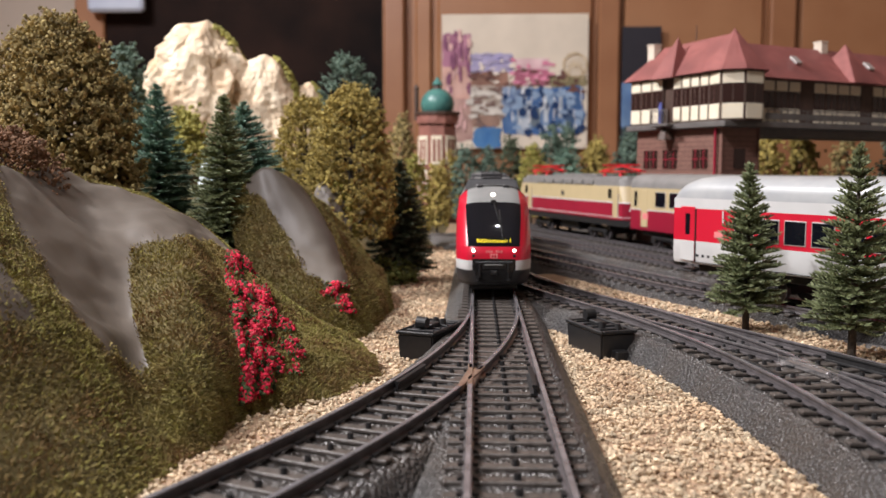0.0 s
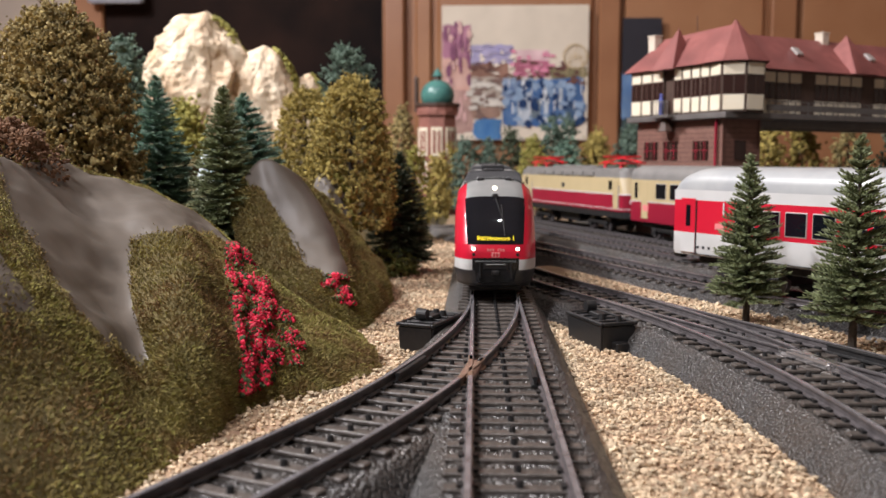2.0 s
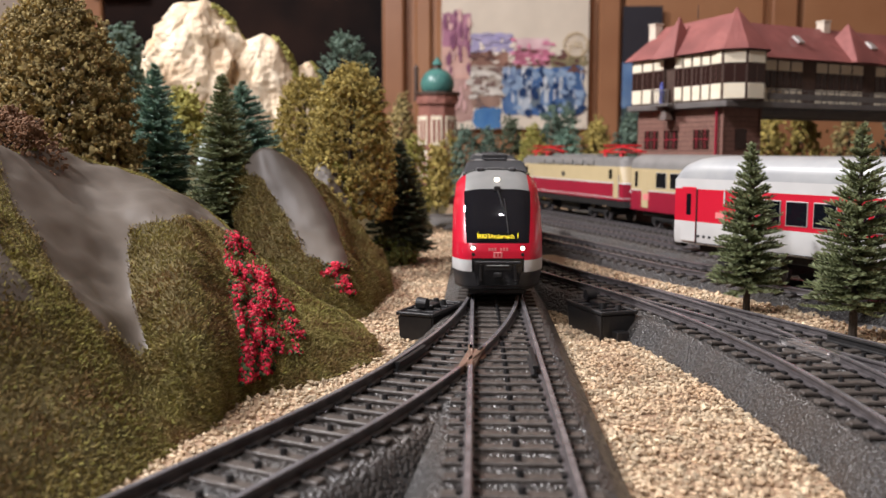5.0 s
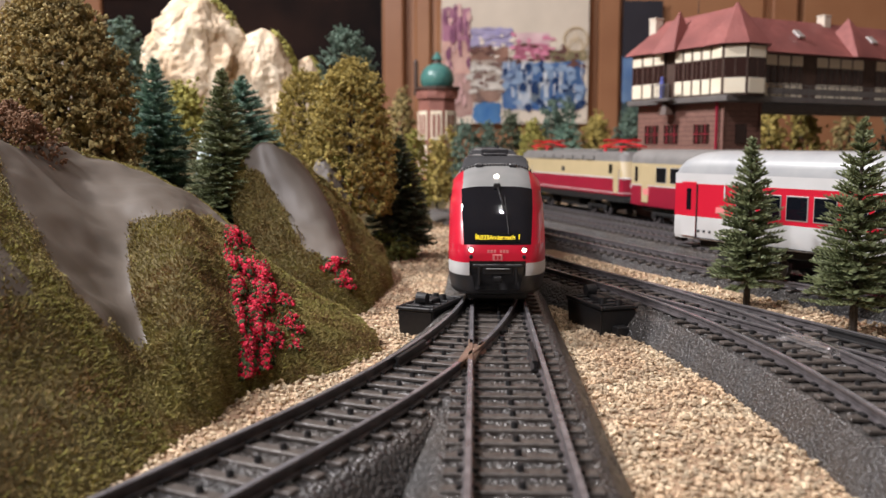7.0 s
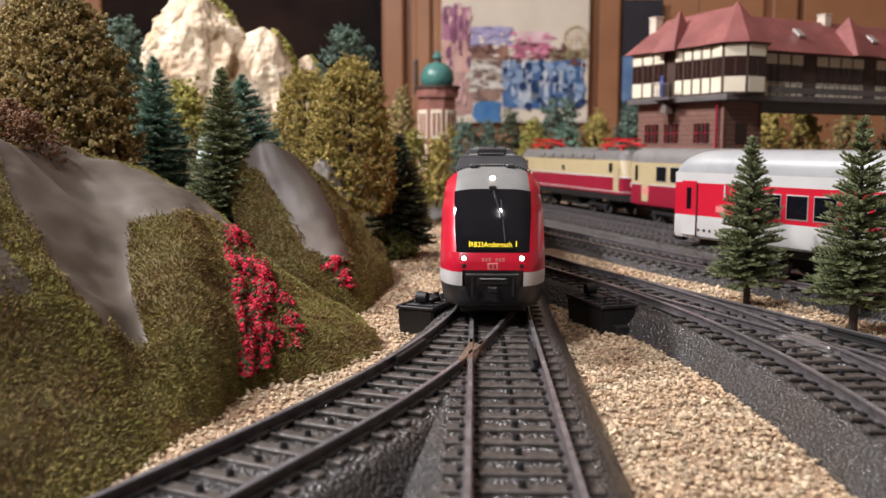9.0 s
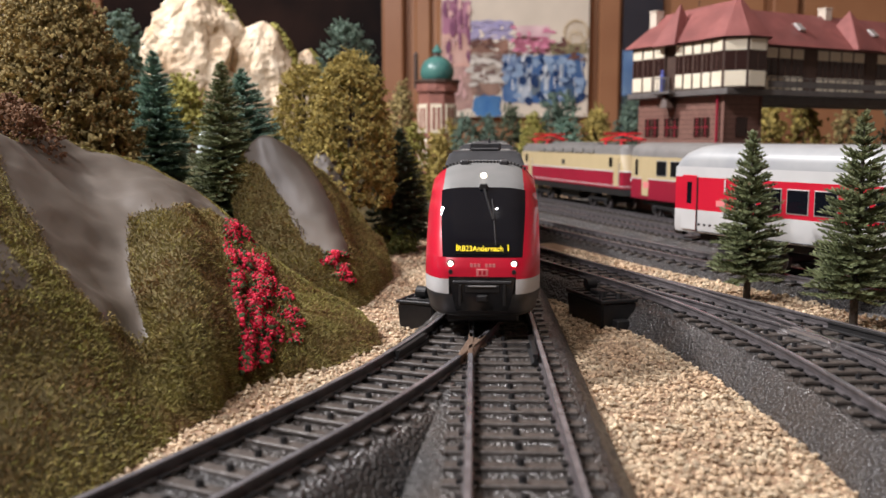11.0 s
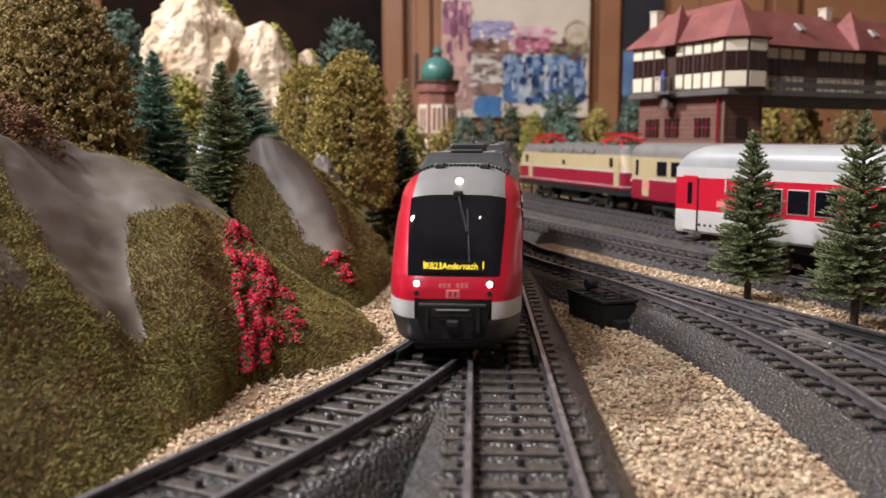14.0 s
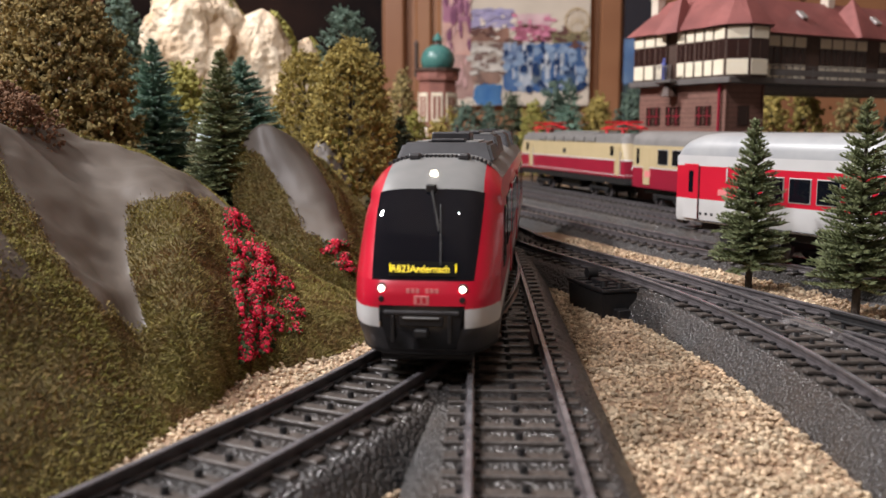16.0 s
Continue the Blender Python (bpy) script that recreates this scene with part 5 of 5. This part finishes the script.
    box(bm, -9, -8.2, 44, 62, 100.6, 101.4)
    part("balcony_rail", bm, "greybar", th)
    bm = bmesh.new()
    cyl(bm, 6, 2.5, 9, at(-2, 53, 81), seg=8)
    part("bracket", bm, "timber", th)
    # roofs
    def hip(name, pts, top, label=""):
        bm = bmesh.new()
        n = len(pts)
        lo = [bm.verts.new(p) for p in pts]
        tp = [bm.verts.new(p) for p in top]
        if len(tp) == 1:
            for i in range(n):
                bm.faces.new((lo[i], lo[(i + 1) % n], tp[0]))
        else:
            bm.faces.new((lo[0], lo[1], tp[0]))
            bm.faces.new((lo[1], lo[2], tp[1], tp[0]))
            bm.faces.new((lo[2], lo[3], tp[1]))
            bm.faces.new((lo[3], lo[0], tp[0], tp[1]))
        bm.faces.new(lo[::-1])
        return part(name, bm, "rooftile", th, label or "red-brown tiled roof")

    hip("roof", [(-4, 97, 124), (40, 97, 124), (40, 6, 124), (-4, 6, 124)][::1], [(18, 78, 148), (18, 14, 150)])
    hip("bay_roof", [(-5, 16, 124.2), (-5, -1, 124.2), (6, -12, 124.2), (26, -12, 124.2), (37, 0, 124.2), (40, 30, 124.2), (18, 40, 124.2)], [(17, 10, 153)])
    hip("gable_roof", [(-7, 64, 123), (-7, 42, 123), (18, 44, 124), (18, 62, 124)], [(8, 53, 152)])
    hip("wing_roof", [(30, 5, 122), (30, 66, 122), (256, 66, 122), (256, 5, 122)], [(34, 36, 149), (236, 36, 149)])
    hip("dormer_roof", [(127, 2, 122.2), (155, 2, 122.2), (159, 38, 124), (123, 38, 124)], [(141, 22, 152)])
    for p, q, h in ((14, 84, 150), (132, 36, 154)):
        ch = part("chimney", bx(p - 3.5, p + 3.5, q - 3.5, q + 3.5, 130, h, bevel=.3), "chimney", th, "pale rendered chimney")
        part("chimney_cap", bx(p - 4, p + 4, q - 4, q + 4, h, h + 1, bevel=.2), "chimney", ch)
    for p in (87, 165):
        sk = part("skylight", box(bmesh.new(), -3, 3, -4, 4, -.6, 1.2, bevel=.3, m=at(p, 20, 137, 41)), "frame_metal", th, "roof skylight")
    part("weather_vane", cyl(bmesh.new(), .4, .3, 10, at(18, 46, 150), seg=6), "timber", th)
    return th


signal_house()
fg = bmesh.new()
cyl(fg, 1.6, 2.3, 12, at(0, 0, 0), seg=10)
cyl(fg, 2.3, 1.3, 4, at(0, 0, 12), seg=10)
bmesh.ops.create_icosphere(fg, subdivisions=2, radius=1.5, matrix=at(0, 0, 17.3))
fig = part("figurine", fg, mk("blue_figure", (.06, .08, .30), (.08, .10, .36), 300, .6), None)
fl = Matrix.Translation((.160, .572, 0)) @ Matrix.Rotation(radians(30), 4, "Z") @ Vector((-.004, .056, .092))
fig.matrix_world = Matrix.Translation(fl) @ Matrix.Scale(.8, 4)
tagged(fig, "tiny plain blue figurine on the balcony", "figurine")


# ---- domed tower ----
def domed_tower():
    th = thing("domed_tower", "reddish model tower with verdigris dome and white windows", "model building", (-44, 1000, -12))
    part("shaft", cyl(bmesh.new(), 23, 22, 124, at(0, 0, 0, 0, 0, 22.5), seg=8), "pinkwall", th, "reddish octagonal shaft")
    for k in range(8):
        a = radians(-90 + 45 * (k - 1))
        m = at(math.cos(a) * 20.6, math.sin(a) * 20.6, 0, 0, 0, math.degrees(a) - 90)
        for z in (40, 78):
            w = part("window", box(bmesh.new(), -6.3, 6.3, -.8, 1.2, z, z + 32, m=m, bevel=.3), "infill", th, "white-framed tower window")
            for s in (-1, 1):
                part("pane", box(bmesh.new(), s * 2.7 - 1.7, s * 2.7 + 1.7, .8, 1.6, z + 3, z + 28, m=m), "pinkwall", w)
    part("cornice", cyl(bmesh.new(), 25, 25, 3, at(0, 0, 124, 0, 0, 22.5), seg=8), "pinkwall", th)
    part("gallery", cyl(bmesh.new(), 24, 24, 10, at(0, 0, 127), seg=16), "pinkwall", th)
    part("gallery_rim", cyl(bmesh.new(), 26, 26, 3, at(0, 0, 134), seg=16), "timber", th)
    bm = bmesh.new()
    bmesh.ops.create_uvsphere(bm, u_segments=24, v_segments=14, radius=19)
    for q in bm.verts:
        q.co.z = q.co.z * .95 + 146
    part("dome", bm, "teal", th, "verdigris green dome", smooth=60)
    part("lantern", cyl(bmesh.new(), 5.5, 4.5, 7, at(0, 0, 162), seg=10), "timber", th)
    part("lantern_cap", cyl(bmesh.new(), 6.5, .6, 9, at(0, 0, 168), seg=12), "teal", th)
    part("corner_post", cyl(bmesh.new(), 2.6, 2.6, 36, at(-24, 0, 128), seg=8), "timber", th)
    part("corner_cap", cyl(bmesh.new(), 3.4, .5, 5, at(-24, 0, 164), seg=8), "timber", th)
    return th


domed_tower()

# ---- cupboard and pictures at the back of the room ----
CUP = thing("wooden_cupboard", "brown wooden cupboard with panelled doors behind the layout", "cupboard", (0, 1500, 0))
part("carcass", bx(-160, 1300, 12, 130, -900, 760), "wood", CUP)
for x0, x1 in ((-157, -122), (205, 240), (488, 530), (860, 900)):
    part("stile", bx(x0, x1, -10, 14, -900, 760, bevel=3), "woodtrim", CUP)
for x0, x1 in ((-110, -72), (-72, 200), (243, 484), (534, 856)):
    part("door_panel", bx(x0 + 6, x1 - 4, 2, 14, -900, 740, bevel=4), "wood", CUP)
part("rail", bx(534, 856, -6, 4, 355, 372, bevel=3), "woodtrim", CUP)
nd = tagged(part("dark_window", bx(-640, -160, 1512, 1530, -60, 800), "dark", None), "dark night window beside the cupboard", "window", kind="structure")
part("window_frame", bx(-690, -640, 1500, 1530, -60, 800, bevel=3), "woodtrim", nd)
cur = part("curtain", bx(-655, -560, 1470, 1490, 325, 800, bevel=5), mk("pale_blue_cloth", (.45, .50, .62), (.55, .60, .70), 20, .9), None)
tagged(cur, "pale bluish curtain hanging at the dark window", "curtain")


def poster(x0, x1, z0, z1, y, blobs, base, label):
    """A flat print: a sheet with ragged patches of colour."""
    th = thing("poster", label, "poster", (0, y, 0), group="posters")
    part("sheet", bx(x0, x1, -1, 0, z0, z1), mk("poster_paper", base, tuple(c * .85 for c in base), 14, .22), th)
    rnd = random.Random(int(x0))
    W, H = x1 - x0, z1 - z0
    for k, (a, b, c, d, col, c2) in enumerate(blobs):
        cx, cz, rx, rz = x0 + W * (a + b) / 2, z0 + H * (c + d) / 2, W * (b - a) / 2, H * (d - c) / 2
        bm, ring = bmesh.new(), []
        for i in range(48):
            t = 6.2832 * i / 48
            ct, st = math.cos(t), math.sin(t)
            m = max(abs(ct), abs(st)) ** .8
            n = 1 + .12 * noise.noise((ct * 2.5 + k * 3, st * 2.5, 1)) + .10 * noise.noise((ct * 9, st * 9 + k, 2))
            px, pz = cx + rx * ct / m * n, cz + rz * st / m * n
            ring.append(bm.verts.new((min(x1 - .5, max(x0 + .5, px)), -1.2 - .12 * k, min(z1 - .5, max(z0 + .5, pz)))))
        bm.faces.new(ring)
        part("print_patch", bm, mk("print_colour", col, c2, 38, .2, detail=8, c3=tuple((u + w) / 2 * .7 for u, w in zip(col, c2)), s3=16), th)
    return th


city = poster(-58, 187, 96, 319, 1488, [
    (.0, .2, .60, .86, (.34, .14, .24), (.55, .28, .36)), (.0, .2, .36, .62, (.62, .36, .30), (.72, .48, .42)), (.0, .22, .05, .38, (.36, .20, .20), (.58, .40, .34)),
    (.2, .49, .56, .71, (.34, .32, .55), (.50, .46, .66)), (.2, .46, .46, .57, (.20, .11, .09), (.42, .24, .18)), (.2, .44, .24, .47, (.62, .54, .46), (.34, .28, .24)),
    (.2, .40, .16, .25, (.30, .18, .14), (.44, .30, .24)), (.49, .74, .58, .67, (.72, .44, .50), (.85, .66, .66)), (.49, .74, .47, .59, (.62, .20, .32), (.36, .12, .16)),
    (.74, .99, .46, .54, (.16, .15, .08), (.36, .30, .18)), (.41, .99, .10, .46, (.03, .10, .30), (.16, .28, .50)), (.41, .55, .30, .46, (.40, .48, .60), (.08, .16, .36)),
    (.22, .41, .0, .16, (.05, .16, .40), (.12, .28, .52)), (.52, .62, .10, .36, (.30, .38, .50), (.75, .80, .84)), (.70, .73, .12, .44, (.82, .86, .88), (.45, .55, .68)),
    (.80, .83, .22, .44, (.62, .68, .76), (.25, .35, .50)), (.84, .98, .12, .28, (.02, .06, .16), (.10, .16, .26)), (.60, .68, .16, .30, (.05, .08, .12), (.28, .34, .38))],
    (.74, .66, .55), "glossy travel poster with pale sky and colourful city views")


def printed_detail(tone, count, a0, a1, c0, c1, w, h, seed):
    """Many small ragged flecks of one ink within a part of the poster."""
    rnd, bm = random.Random(seed), bmesh.new()
    for k in range(count):
        cx, cz = -58 + 245 * rnd.uniform(a0, a1), 96 + 223 * rnd.uniform(c0, c1)
        rx, rz, y = w * rnd.uniform(.4, 1.3), h * rnd.uniform(.4, 1.3), -3.6 - .004 * k - .05 * (seed % 7)
        ring = [(cx + rx * math.cos(i * .785) * rnd.uniform(.5, 1.2), y, cz + rz * math.sin(i * .785) * rnd.uniform(.5, 1.2)) for i in range(8)]
        bm.faces.new([bm.verts.new(p) for p in ring])
    ob = part("print_detail", bm, mk("printed_ink", tone, tuple(q * .7 for q in tone), 60, .25), city)
    ob["kind"] = "stuff"
    return ob


for spec in (((.80, .84, .88), 26, .44, .97, .14, .44, 1.6, 13, 11), ((.02, .05, .14), 34, .42, .98, .11, .44, 7, 9, 12), ((.30, .42, .60), 30, .42, .98, .12, .45, 8, 8, 13),
             ((.86, .76, .66), 26, .22, .74, .46, .66, 6, 3, 14), ((.16, .08, .07), 34, .21, .98, .42, .58, 8, 4, 15), ((.80, .30, .44), 16, .48, .75, .48, .66, 7, 5, 16),
             ((.70, .66, .60), 26, .20, .43, .24, .46, 10, 5, 17), ((.24, .16, .14), 24, .20, .43, .16, .46, 9, 4, 18), ((.72, .46, .44), 22, .02, .19, .12, .84, 4, 12, 19),
             ((.26, .10, .18), 18, .02, .19, .40, .85, 4, 14, 20), ((.46, .42, .62), 12, .21, .48, .58, .71, 12, 4, 21)):
    printed_detail(*spec)


def printed_wheel():
    """The big wheel printed on the poster: a flat ring with spokes."""
    bm, cx, cz = bmesh.new(), -58 + 245 * .91, 96 + 223 * .62
    for i in range(36):
        a = 2 * math.pi * i / 36
        box(bm, -1.9, 1.9, -.1, .1, 18.2, 20.6, m=at(cx, -4.6, cz, 0, math.degrees(a)))
        if i % 3 == 0:
            box(bm, -.35, .35, -.1, .1, 1, 18.4, m=at(cx, -4.5, cz, 0, math.degrees(a)))
    box(bm, -9, -7.5, -.1, .1, -30, 0, m=at(cx, -4.4, cz, 0, 12))
    box(bm, 7.5, 9, -.1, .1, -30, 0, m=at(cx, -4.4, cz, 0, -12))
    return part("print_wheel", bm, mk("printed_ochre", (.55, .42, .24), (.66, .54, .36), 60, .25), city, "pale ochre big wheel print")


printed_wheel()
poster(243, 308, 60, 297, 1488, [(.0, 1, .0, .30, (.03, .05, .06), (.08, .12, .12)), (.0, .4, .3, .62, (.08, .18, .42), (.2, .32, .5))], (.035, .035, .045), "dark poster on the cupboard door")


# ---- movement of the railcar: distance of its front pivot past the turnout's toe ----
RUN = [(0, -57.5), (0.5, -50.3), (1, -44.0), (1.5, -37.5), (2, -31.6), (2.5, -26.0), (3, -19.8), (3.5, -13.6), (4, -8.5), (5.2, 3.7), (6.5, 16.4), (7, 21.2), (7.5, 26.6),
       (8, 32.0), (8.5, 37.2), (9, 42.6), (10.2, 55.5), (11.5, 69.6), (12, 74.9), (12.5, 79.8), (13, 84.8), (13.5, 89.8), (14, 94.9), (14.5, 99.8), (15, 104.8),
       (15.5, 109.9), (16, 114.9)]
PIVOT, BASE = 45.0, 223.0


def on_branch(s):
    if s <= 0:
        return Vector((X0, YT - s, 0))
    a = min(s / RAD, BEND)
    p = Vector((X0 - RAD * (1 - math.cos(a)), YT - RAD * math.sin(a), 0))
    return p + Vector((-math.sin(a), -math.cos(a), 0)) * max(0, s - RAD * BEND)


def motions():
    rows = []
    for t, s in RUN:
        a, b = on_branch(s), on_branch(s - BASE)
        d = (a - b).normalized()
        tip = a + d * PIVOT
        rows.append((t, pose(tip.x * S, tip.y * S, 0, 0, 0, math.degrees(math.atan2(d.x, -d.y)))))
    walk(car, rows)


motions()
